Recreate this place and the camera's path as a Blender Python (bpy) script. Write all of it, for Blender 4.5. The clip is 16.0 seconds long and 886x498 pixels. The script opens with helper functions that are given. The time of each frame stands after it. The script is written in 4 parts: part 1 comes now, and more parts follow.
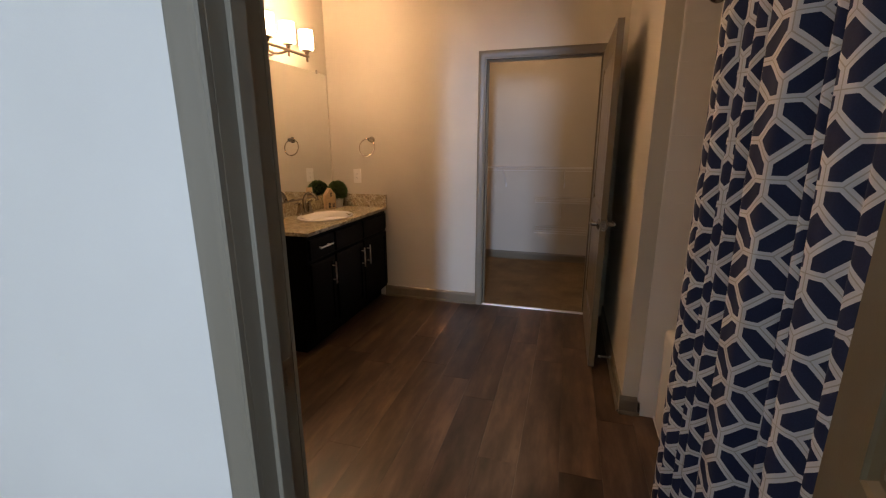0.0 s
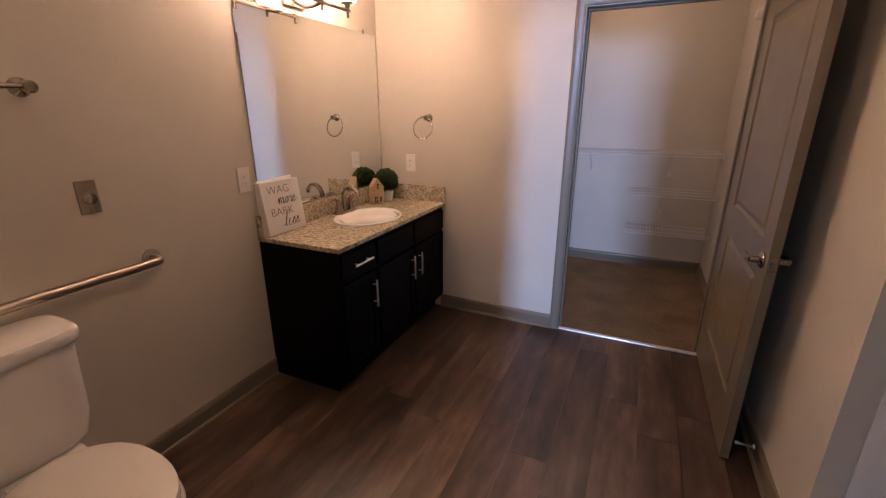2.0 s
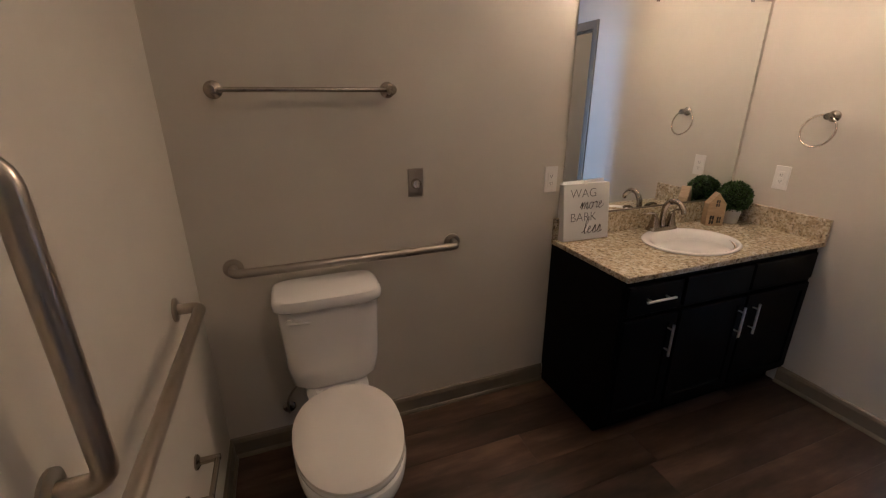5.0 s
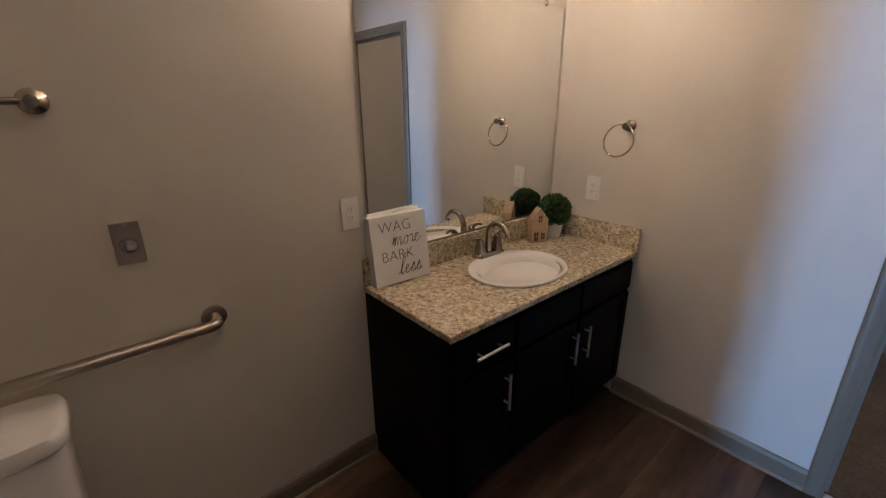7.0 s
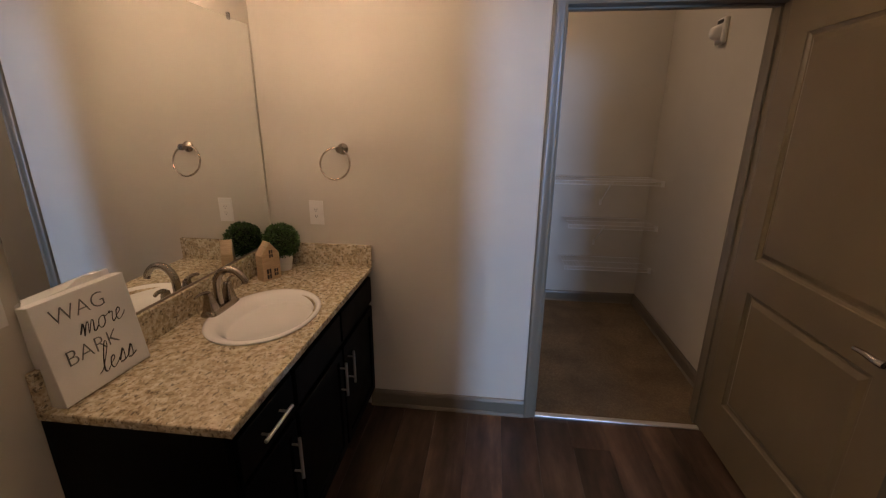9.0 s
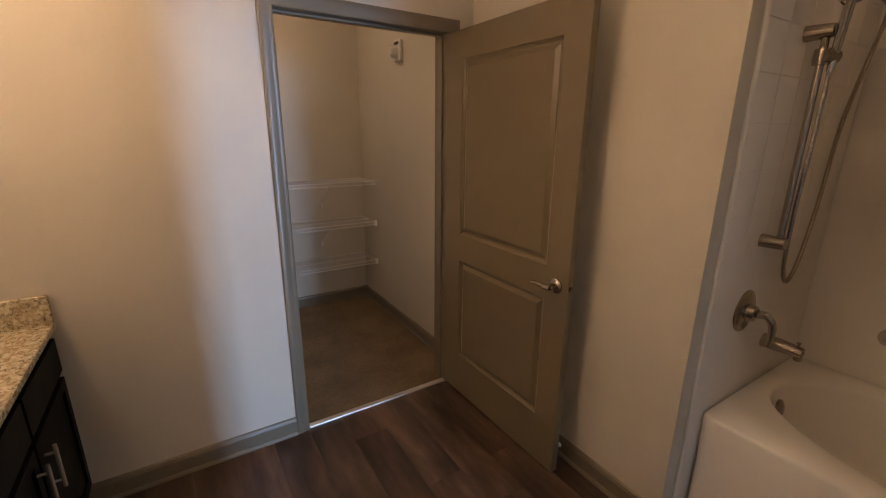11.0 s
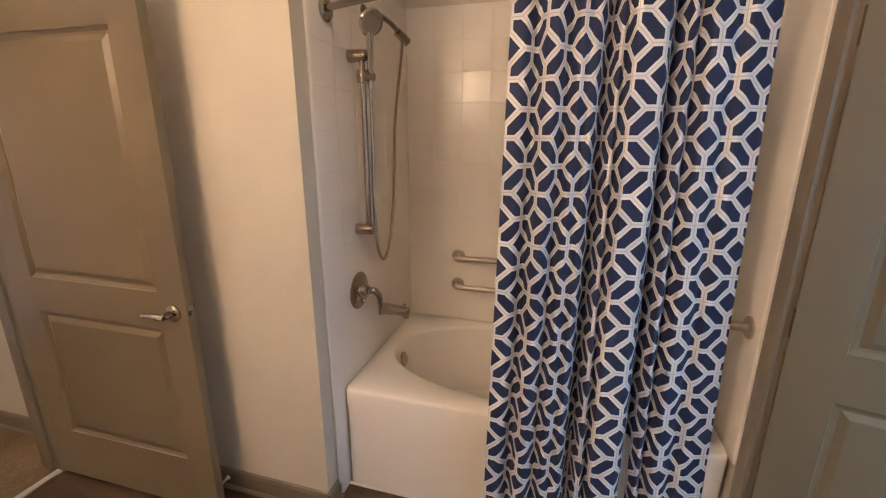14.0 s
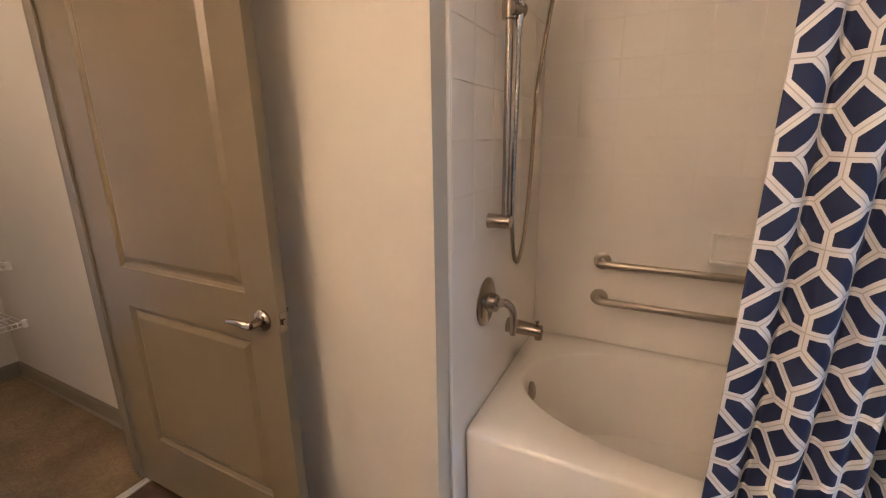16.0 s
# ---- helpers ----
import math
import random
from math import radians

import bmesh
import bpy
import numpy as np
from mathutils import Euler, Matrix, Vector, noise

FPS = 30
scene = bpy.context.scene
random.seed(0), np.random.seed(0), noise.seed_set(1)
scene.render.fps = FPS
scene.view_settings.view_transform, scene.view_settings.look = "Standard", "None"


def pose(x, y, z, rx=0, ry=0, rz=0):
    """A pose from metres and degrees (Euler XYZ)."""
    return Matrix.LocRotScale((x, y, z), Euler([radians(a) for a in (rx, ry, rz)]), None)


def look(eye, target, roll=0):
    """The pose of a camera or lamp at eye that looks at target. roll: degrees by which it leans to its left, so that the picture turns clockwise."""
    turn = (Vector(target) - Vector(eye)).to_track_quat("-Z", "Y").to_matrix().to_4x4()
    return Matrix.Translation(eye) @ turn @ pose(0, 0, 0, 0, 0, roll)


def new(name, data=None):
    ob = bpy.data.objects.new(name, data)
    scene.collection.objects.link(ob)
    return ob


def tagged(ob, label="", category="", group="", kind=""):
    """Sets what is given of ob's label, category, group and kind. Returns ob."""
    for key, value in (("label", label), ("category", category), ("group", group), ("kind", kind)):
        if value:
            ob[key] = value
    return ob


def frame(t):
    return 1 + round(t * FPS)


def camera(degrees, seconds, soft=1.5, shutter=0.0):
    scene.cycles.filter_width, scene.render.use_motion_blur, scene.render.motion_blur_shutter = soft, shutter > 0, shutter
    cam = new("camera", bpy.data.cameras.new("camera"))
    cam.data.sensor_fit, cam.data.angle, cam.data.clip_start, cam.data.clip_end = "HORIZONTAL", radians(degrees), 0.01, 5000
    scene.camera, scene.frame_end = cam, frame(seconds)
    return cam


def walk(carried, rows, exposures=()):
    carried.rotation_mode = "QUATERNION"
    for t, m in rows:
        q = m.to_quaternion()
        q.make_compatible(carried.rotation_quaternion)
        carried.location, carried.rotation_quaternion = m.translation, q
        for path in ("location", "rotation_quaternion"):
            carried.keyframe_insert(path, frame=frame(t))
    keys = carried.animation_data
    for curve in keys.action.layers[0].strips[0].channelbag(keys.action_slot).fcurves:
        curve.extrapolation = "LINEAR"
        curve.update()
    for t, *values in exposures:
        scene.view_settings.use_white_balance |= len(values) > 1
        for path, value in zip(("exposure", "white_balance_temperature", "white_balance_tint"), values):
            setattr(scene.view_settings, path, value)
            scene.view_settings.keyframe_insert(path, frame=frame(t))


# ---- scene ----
cam = camera(92.7, 16.0, soft=1.2)
PATH = [
    (0, (0.094, 0.074, 1.385), (-0.451, 1.940, 0.910), -0.1),
    (0.5, (0.022, 0.202, 1.438), (-0.512, 2.056, 0.930), -0.1),
    (1, (-0.003, 0.416, 1.468), (-0.579, 2.255, 0.926), 0.0),
    (1.5, (-0.066, 0.608, 1.468), (-0.736, 2.399, 0.881), -0.1),
    (2, (-0.192, 0.799, 1.483), (-0.988, 2.526, 0.863), -0.1),
    (2.5, (-0.256, 0.878, 1.477), (-1.269, 2.481, 0.840), -0.6),
    (3, (-0.238, 0.946, 1.482), (-1.600, 2.259, 0.834), -0.7),
    (3.5, (-0.157, 0.991, 1.496), (-1.774, 1.976, 0.851), -0.7),
    (3.7, (-0.150, 0.992, 1.503), (-1.825, 1.866, 0.853), -0.6),
    (5.8, (-0.425, 1.222, 1.541), (-2.193, 1.871, 0.861), -0.2),
    (6, (-0.463, 1.247, 1.543), (-2.187, 1.994, 0.858), 0.0),
    (6.5, (-0.542, 1.396, 1.545), (-2.141, 2.385, 0.863), -0.3),
    (7, (-0.593, 1.578, 1.549), (-2.029, 2.805, 0.892), -0.4),
    (7.5, (-0.633, 1.654, 1.535), (-1.793, 3.160, 0.910), -0.2),
    (8, (-0.713, 1.652, 1.570), (-1.510, 3.378, 0.951), -0.1),
    (8.2, (-0.748, 1.636, 1.572), (-1.397, 3.422, 0.955), 0.1),
    (10.3, (-0.969, 1.523, 1.557), (-0.544, 3.394, 1.000), 0.5),
    (10.5, (-0.984, 1.523, 1.555), (-0.400, 3.356, 1.007), 0.6),
    (11, (-1.011, 1.583, 1.549), (0.022, 3.211, 1.014), 0.5),
    (11.5, (-0.951, 1.555, 1.561), (0.375, 2.954, 1.030), 0.1),
    (12, (-0.895, 1.505, 1.578), (0.652, 2.657, 1.047), 0.4),
    (12.5, (-0.870, 1.457, 1.581), (0.832, 2.364, 1.050), 0.8),
    (13, (-0.858, 1.399, 1.583), (0.926, 2.133, 1.056), 0.8),
    (13.5, (-0.856, 1.378, 1.577), (0.982, 1.972, 1.057), 0.6),
    (14, (-0.835, 1.388, 1.567), (1.024, 1.911, 1.047), 0.2),
    (14.5, (-0.808, 1.407, 1.553), (1.058, 1.903, 1.033), 0.1),
    (15, (-0.740, 1.478, 1.521), (1.131, 1.961, 1.003), 0.2),
    (15.5, (-0.599, 1.586, 1.476), (1.237, 2.197, 0.971), -0.6),
    (16, (-0.489, 1.747, 1.436), (1.234, 2.628, 0.929), -0.8),
]
EXPOSURES = [(0, 0.42, 9200, 16), (0.5, 0.42, 9200, 17), (1, 0.52, 10000, 29), (1.5, 0.72, 8800, 31), (2, 0.88, 6900, 24), (2.5, 0.76, 5800, 16), (3, 0.66, 5900, 12), (3.7, 0.68, 6300, 9), (5.8, 0.68, 5600, 6), (7, 0.46, 5750, 6), (8, 0.22, 6400, 10), (10.5, 0.30, 7400, 11), (11.5, 1.22, 7900, 11), (12, 1.56, 7100, 10), (13, 1.88, 6600, 8), (14.5, 1.87, 6650, 8), (16, 1.84, 6450, 8)]
walk(cam, [(t, look(eye, target, roll)) for t, eye, target, roll in PATH], EXPOSURES)

# ---- world and lights ----
world = bpy.data.worlds.new("world")
scene.world = world
world.use_nodes = True
sky = world.node_tree.nodes.new("ShaderNodeTexSky")
sky.sky_type, sky.sun_disc, sky.sun_elevation, sky.sun_rotation = "NISHITA", False, radians(40), radians(120)
world.node_tree.nodes["Background"].inputs[1].default_value = 0.08
world.node_tree.links.new(sky.outputs[0], world.node_tree.nodes["Background"].inputs[0])

# the fourth power is that of the bathroom's added fill light
DAY_POWER, SHADE_POWER, BULB_POWER, FILL_POWER, CLOSET_POWER = 320.0, 28.0, 300.0, 11.0, 20.0
LAMP_COLOUR = (1.0, 0.70, 0.50)


def daylight(name, place, target, size_x, size_y, power, colour):
    """Sky light that comes in through a window's opening."""
    data = bpy.data.lights.new(name, "AREA")
    data.shape, data.size, data.size_y, data.energy, data.color = "RECTANGLE", size_x, size_y, power, colour
    lamp = new(name, data)
    lamp.matrix_world = look(place, target)
    return lamp


daylight("window_daylight", (0.70, -5.52, 1.65), (-0.2, 0.6, 1.1), 0.42, 1.4, DAY_POWER, (0.33, 0.55, 1.0))

# ---- plan ----
WEST, NORTH, EAST, SOUTH = -2.0, 3.6, 0.445, 0.748      # faces of the bathroom's walls
HALL = 0.625                                            # bedroom face of the entry wall
TUB_N, TUB_S, TUB_E, TUB_W, RIM = 2.250, 0.752, 1.47, 0.60, 0.507
CL_BACK, CL_WEST = 5.27, -1.5
CEIL = 2.74
DOOR_L, DOOR_R, DOOR_H = -0.575, 0.29, 2.042            # closet opening
ENT_L, ENT_R, ENT_H = -0.425, 0.500, 2.05               # entry opening
COUNTER = 0.846


# ---- materials ----
def material(name, colour, rough=0.5, metal=0.0):
    m = bpy.data.materials.new(name)
    m.use_nodes = True
    b = m.node_tree.nodes["Principled BSDF"]
    b.inputs["Base Color"].default_value = (*colour, 1)
    b.inputs["Roughness"].default_value = rough
    b.inputs["Metallic"].default_value = metal
    return m


class Nodes:
    """Short ways to add and link nodes of a material."""

    def __init__(self, m):
        self.t = m.node_tree
        self.b = self.t.nodes["Principled BSDF"]

    def add(self, kind, **values):
        n = self.t.nodes.new(kind)
        for k, v in values.items():
            n.inputs[k].default_value = v
        return n

    def link(self, a, b):
        self.t.links.new(a, b)

    def math(self, op, a, b=None, clamp=False):
        n = self.t.nodes.new("ShaderNodeMath")
        n.operation, n.use_clamp = op, clamp
        for i, v in enumerate((a, b)):
            if v is None:
                continue
            if isinstance(v, (int, float)):
                n.inputs[i].default_value = v
            else:
                self.link(v, n.inputs[i])
        return n.outputs[0]

    def coords(self, scale=(1, 1, 1), random_shift=False):
        tc = self.add("ShaderNodeTexCoord")
        out = tc.outputs["Object"]
        if random_shift:
            info = self.add("ShaderNodeObjectInfo")
            mul = self.t.nodes.new("ShaderNodeVectorMath")
            mul.operation = "SCALE"
            mul.inputs[0].default_value = (37.0, 19.0, 11.0)
            self.link(info.outputs["Random"], mul.inputs["Scale"])
            plus = self.t.nodes.new("ShaderNodeVectorMath")
            plus.operation = "ADD"
            self.link(out, plus.inputs[0])
            self.link(mul.outputs[0], plus.inputs[1])
            out = plus.outputs[0]
        mp = self.add("ShaderNodeMapping", Scale=scale)
        self.link(out, mp.inputs["Vector"])
        return mp.outputs[0]

    def noise(self, vector, scale, detail=4.0, rough=0.55):
        n = self.add("ShaderNodeTexNoise", Scale=scale, Detail=detail, Roughness=rough)
        self.link(vector, n.inputs["Vector"])
        return n.outputs["Fac"]

    def ramp(self, fac, stops):
        r = self.t.nodes.new("ShaderNodeValToRGB")
        while len(r.color_ramp.elements) < len(stops):
            r.color_ramp.elements.new(0.5)
        for e, (p, c) in zip(r.color_ramp.elements, stops):
            e.position, e.color = p, (*c, 1) if len(c) == 3 else c
        self.link(fac, r.inputs[0])
        return r.outputs[0]

    def mix(self, fac, a, b, blend="MIX"):
        n = self.t.nodes.new("ShaderNodeMix")
        n.data_type, n.blend_type = "RGBA", blend
        for sock, v in ((n.inputs[0], fac), (n.inputs[6], a), (n.inputs[7], b)):
            if isinstance(v, (int, float)):
                sock.default_value = v
            elif isinstance(v, tuple):
                sock.default_value = (*v, 1)
            else:
                self.link(v, sock)
        return n.outputs[2]

    def bump(self, height, strength, distance=0.002):
        n = self.add("ShaderNodeBump", Strength=strength, Distance=distance)
        self.link(height, n.inputs["Height"])
        self.link(n.outputs[0], self.b.inputs["Normal"])

    def colour(self, out):
        self.link(out, self.b.inputs["Base Color"])

    def rough(self, fac, low, high):
        n = self.add("ShaderNodeMapRange")
        n.inputs["To Min"].default_value, n.inputs["To Max"].default_value = low, high
        self.link(fac, n.inputs["Value"])
        self.link(n.outputs[0], self.b.inputs["Roughness"])


def painted(name, colour, rough, grain=220.0, strength=0.25, vary=0.06):
    """Rolled paint: a fine orange-peel relief, faint clouding and scuffs."""
    m = material(name, colour, rough)
    n = Nodes(m)
    v = n.coords()
    cloud = n.noise(v, 1.7, 3)
    dark = tuple(c * (1 - 2 * vary) for c in colour)
    n.colour(n.mix(cloud, dark, tuple(min(1, c * (1 + vary)) for c in colour)))
    n.rough(n.noise(v, 9.0), rough - 0.06, rough + 0.08)
    n.bump(n.noise(v, grain, 2), strength, 0.0008)
    return m


def brushed(name, colour, rough):
    m = material(name, colour, rough, 1.0)
    n = Nodes(m)
    n.rough(n.noise(n.coords((60, 60, 60)), 8.0, 3), rough - 0.06, rough + 0.08)
    return m


WALL = painted("wall_paint", (0.63, 0.588, 0.507), 0.55)
CEILING = painted("ceiling_paint", (0.84, 0.82, 0.79), 0.7)
TRIM = painted("trim_paint", (0.190, 0.158, 0.112), 0.34, 120, 0.12, 0.05)
DOOR = painted("door_paint", (0.185, 0.146, 0.088), 0.33, 160, 0.15, 0.04)
PORCELAIN = painted("porcelain", (0.83, 0.81, 0.78), 0.12, 14, 0.02, 0.015)
ACRYLIC = painted("tub_acrylic", (0.86, 0.83, 0.78), 0.2, 18, 0.02, 0.02)
TILE = painted("surround_tile", (0.86, 0.825, 0.775), 0.20, 24, 0.05, 0.02)
PLASTIC = painted("white_plastic", (0.80, 0.78, 0.74), 0.35, 60, 0.03, 0.02)
SLOT = material("dark_slot", (0.02, 0.02, 0.02), 0.6)
NICKEL = brushed("brushed_nickel", (0.40, 0.35, 0.295), 0.22)
STEEL = brushed("satin_steel", (0.45, 0.40, 0.345), 0.30)
PALE_NICKEL = brushed("pale_nickel", (0.56, 0.50, 0.43), 0.24)
CHROME = brushed("chrome", (0.60, 0.57, 0.54), 0.12)
BRONZE = brushed("dark_nickel", (0.24, 0.20, 0.165), 0.34)
SILVER = brushed("silver_metal", (0.92, 0.91, 0.89), 0.38)
ESPRESSO = painted("espresso_stain", (0.0028, 0.0024, 0.0026), 0.45, 90, 0.1, 0.2)
ESPRESSO.node_tree.nodes["Principled BSDF"].inputs["Specular IOR Level"].default_value = 0.07
MIRROR = material("mirror_glass", (0.90, 0.92, 0.91), 0.0, 1.0)
CLEAR = material("clear_plastic", (0.9, 0.9, 0.9), 0.1)
CLEAR.node_tree.nodes["Principled BSDF"].inputs["Transmission Weight"].default_value = 0.8
POT = painted("pot_glaze", (0.74, 0.72, 0.69), 0.3)
SIGN = painted("sign_paint", (0.82, 0.81, 0.78), 0.5)
SIGN_EDGE = painted("sign_edge", (0.66, 0.57, 0.42), 0.6)
INK = material("black_ink", (0.025, 0.023, 0.022), 0.55)
GREY_INK = material("grey_ink", (0.13, 0.13, 0.13), 0.55)
WIRE = painted("wire_coating", (0.80, 0.79, 0.77), 0.3, 80, 0.02, 0.02)
RUBBER = material("dark_rubber", (0.03, 0.028, 0.026), 0.7)


def plank_material():
    m = material("vinyl_plank", (0.1, 0.06, 0.04), 0.36)
    n = Nodes(m)
    grain = n.noise(n.coords((8, 0.8, 1), True), 2.2, 5, 0.5)
    cloud = n.noise(n.coords((3.6, 1.0, 1), True), 2.0, 5, 0.60)
    info = n.add("ShaderNodeObjectInfo")
    base = n.ramp(grain, [(0.25, (0.046, 0.0265, 0.0180)), (0.5, (0.076, 0.0455, 0.0310)), (0.75, (0.122, 0.077, 0.053))])
    patch = n.ramp(cloud, [(0.32, (0.32, 0.30, 0.29)), (0.50, (0.92, 0.91, 0.90)), (0.68, (1.75, 1.70, 1.62))])
    tone = n.ramp(info.outputs["Random"], [(0.0, (0.74, 0.73, 0.72)), (1.0, (1.26, 1.25, 1.22))])
    n.colour(n.mix(1.0, n.mix(1.0, base, patch, "MULTIPLY"), tone, "MULTIPLY"))
    n.rough(grain, 0.26, 0.42)
    n.bump(grain, 0.22, 0.0012)
    return m


def carpet_material():
    m = material("cut_pile_carpet", (0.2, 0.15, 0.1), 0.95)
    n = Nodes(m)
    v = n.coords()
    tuft = n.noise(v, 260, 3, 0.7)
    fleck = n.noise(v, 90, 4, 0.7)
    cloud = n.noise(v, 3.0, 3)
    c = n.ramp(fleck, [(0.3, (0.145, 0.100, 0.054)), (0.5, (0.20, 0.142, 0.079)), (0.7, (0.265, 0.192, 0.110))])
    n.colour(n.mix(1.0, c, n.ramp(cloud, [(0.3, (0.70, 0.69, 0.68)), (0.7, (1.22, 1.22, 1.21))]), "MULTIPLY"))
    n.bump(tuft, 0.9, 0.006)
    return m


def granite_material():
    m = material("speckled_granite", (0.5, 0.42, 0.33), 0.16)
    n = Nodes(m)
    v = n.coords()
    warp = n.noise(v, 40, 4, 0.6)
    vor = n.add("ShaderNodeTexVoronoi", Scale=105.0, Randomness=1.0)
    n.link(v, vor.inputs["Vector"])
    cell = n.t.nodes.new("ShaderNodeSeparateColor")
    n.link(vor.outputs["Color"], cell.inputs[0])
    base = n.ramp(n.noise(v, 44, 5, 0.70), [(0.30, (0.16, 0.115, 0.06)), (0.42, (0.44, 0.355, 0.23)), (0.56, (0.61, 0.54, 0.40)), (0.72, (0.77, 0.73, 0.63))])
    dark = n.ramp(n.noise(n.coords((1.5, 0.8, 1.2)), 60, 4, 0.64), [(0.0, (0, 0, 0)), (0.56, (0, 0, 0)), (0.63, (0.75, 0.75, 0.75)), (1.0, (1, 1, 1))])
    grey = n.math("GREATER_THAN", n.math("ADD", cell.outputs[1], n.math("MULTIPLY", warp, 0.5)), 1.10)
    c = n.mix(grey, base, (0.37, 0.30, 0.20))
    n.colour(n.mix(dark, c, (0.085, 0.066, 0.045)))
    return m


def wood_material(name, a, b):
    m = material(name, a, 0.55)
    n = Nodes(m)
    g = n.noise(n.coords((4, 4, 40)), 6.0, 5)
    n.colour(n.ramp(g, [(0.3, a), (0.7, b)]))
    n.bump(g, 0.1, 0.001)
    return m


def leaf_material():
    m = material("boxwood_leaf", (0.05, 0.11, 0.03), 0.5)
    n = Nodes(m)
    geo = n.add("ShaderNodeNewGeometry")
    n.colour(n.ramp(geo.outputs["Random Per Island"], [(0.0, (0.018, 0.045, 0.010)), (0.6, (0.045, 0.105, 0.022)), (1.0, (0.105, 0.185, 0.045))]))
    return m


def lit_material(name, power):
    m = material(name, (0.9, 0.88, 0.84), 0.4)
    b = m.node_tree.nodes["Principled BSDF"]
    b.inputs["Emission Color"].default_value = (*LAMP_COLOUR, 1)
    b.inputs["Emission Strength"].default_value = power
    return m


def curtain_material():
    """A printed trellis of small squares on their corners and long six-sided cells between them."""
    m = material("printed_curtain", (0.8, 0.8, 0.8), 0.75)
    n = Nodes(m)
    tc = n.add("ShaderNodeTexCoord")
    sep = n.add("ShaderNodeSeparateXYZ")
    n.link(tc.outputs["UV"], sep.inputs[0])
    unit = 0.0825
    u, v = n.math("DIVIDE", sep.outputs[0], unit), n.math("DIVIDE", sep.outputs[1], unit)
    # distances to the nearest square's centre; centres lie where the whole numbers of u and v add up to an even one
    fu, fv = n.math("FLOOR", u), n.math("FLOOR", v)
    a, b = n.math("SUBTRACT", u, fu), n.math("SUBTRACT", v, fv)
    odd = n.math("MODULO", n.math("ABSOLUTE", n.math("ADD", fu, fv)), 2.0)
    odd = n.math("GREATER_THAN", odd, 0.5)
    # in an odd cell mirror across u, so that the square's corners are at (0,0) and (1,1)
    am = n.math("ADD", n.math("MULTIPLY", a, n.math("SUBTRACT", 1.0, n.math("MULTIPLY", odd, 2.0))), odd)
    total = n.math("ADD", am, b)
    near = n.math("MINIMUM", total, n.math("SUBTRACT", 2.0, total))
    r, w = 0.56, 0.105
    to_square = n.math("DIVIDE", n.math("ABSOLUTE", n.math("SUBTRACT", near, r)), 1.414)
    edge = n.math("MINIMUM", n.math("MINIMUM", am, n.math("SUBTRACT", 1.0, am)), n.math("MINIMUM", b, n.math("SUBTRACT", 1.0, b)))
    inside = n.math("MULTIPLY", n.math("LESS_THAN", near, r), 10.0)
    line = n.math("MINIMUM", to_square, n.math("ADD", edge, inside))
    white = n.math("LESS_THAN", line, w)
    thin = n.math("LESS_THAN", line, 0.014)
    weave = n.noise(n.coords(), 320, 2)
    navy = n.mix(weave, (0.008, 0.015, 0.052), (0.018, 0.032, 0.100))
    pale = n.mix(weave, (0.70, 0.69, 0.71), (0.80, 0.79, 0.81))
    n.colour(n.mix(white, navy, n.mix(thin, pale, (0.52, 0.48, 0.44))))
    n.bump(weave, 0.15, 0.0006)
    return m


PLANK, CARPET, GRANITE, LEAF, SHADE = plank_material(), carpet_material(), granite_material(), leaf_material(), lit_material("lit_frosted_glass", SHADE_POWER)
BULB, FILL_GLOW = lit_material("lit_bulb", BULB_POWER), lit_material("lit_fill_diffuser", FILL_POWER)
CLOSET_GLOW = lit_material("lit_closet_diffuser", CLOSET_POWER)
BLOCK_WOOD = wood_material("pale_wood", (0.42, 0.29, 0.17), (0.56, 0.41, 0.26))
CURTAIN = curtain_material()


# ---- building ----
def thing(name, place, label, category, group="", kind=""):
    ob = new(name)
    ob.location = place
    return tagged(ob, label, category, group, kind)


def mesh_of(name, bm, *mats, smooth=None):
    bmesh.ops.recalc_face_normals(bm, faces=bm.faces)
    me = bpy.data.meshes.new(name)
    if smooth is not None:
        for f in bm.faces:
            f.smooth = True
        for e in bm.edges:
            if len(e.link_faces) == 2 and e.calc_face_angle(0) > radians(smooth):
                e.smooth = False
    bm.to_mesh(me)
    bm.free()
    for m in mats:
        me.materials.append(m)
    return me


def part(name, bm, mat, parent=None, label="", smooth=None):
    ob = new(name, mesh_of(name, bm, mat, smooth=smooth))
    if parent is not None:
        ob.parent = parent
        if parent.type == "EMPTY":
            ob.matrix_parent_inverse = Matrix.Translation(-parent.location)
    return tagged(ob, label)


def structure(name, bm, mat, label, category, smooth=None):
    return tagged(part(name, bm, mat, None, "", smooth), label, category, "", "structure")


def boxes(*spans, bevel=0.0, segments=1):
    """Boxes from (x0, x1, y0, y1, z0, z1), in one bmesh."""
    bm = bmesh.new()
    for x0, x1, y0, y1, z0, z1 in spans:
        made = bmesh.ops.create_cube(bm, size=1.0)["verts"]
        for v in made:
            v.co = Vector((x0 + (v.co.x + 0.5) * (x1 - x0), y0 + (v.co.y + 0.5) * (y1 - y0), z0 + (v.co.z + 0.5) * (z1 - z0)))
    if bevel:
        bmesh.ops.bevel(bm, geom=list(bm.edges), offset=bevel, segments=segments, profile=0.6, affect="EDGES")
    return bm


def moved(bm, m):
    bmesh.ops.transform(bm, matrix=m, verts=bm.verts)
    return bm


def joined(*parts):
    out = bmesh.new()
    for bm in parts:
        me = bpy.data.meshes.new("joint")
        bm.to_mesh(me)
        bm.free()
        out.from_mesh(me)
        bpy.data.meshes.remove(me)
    return out


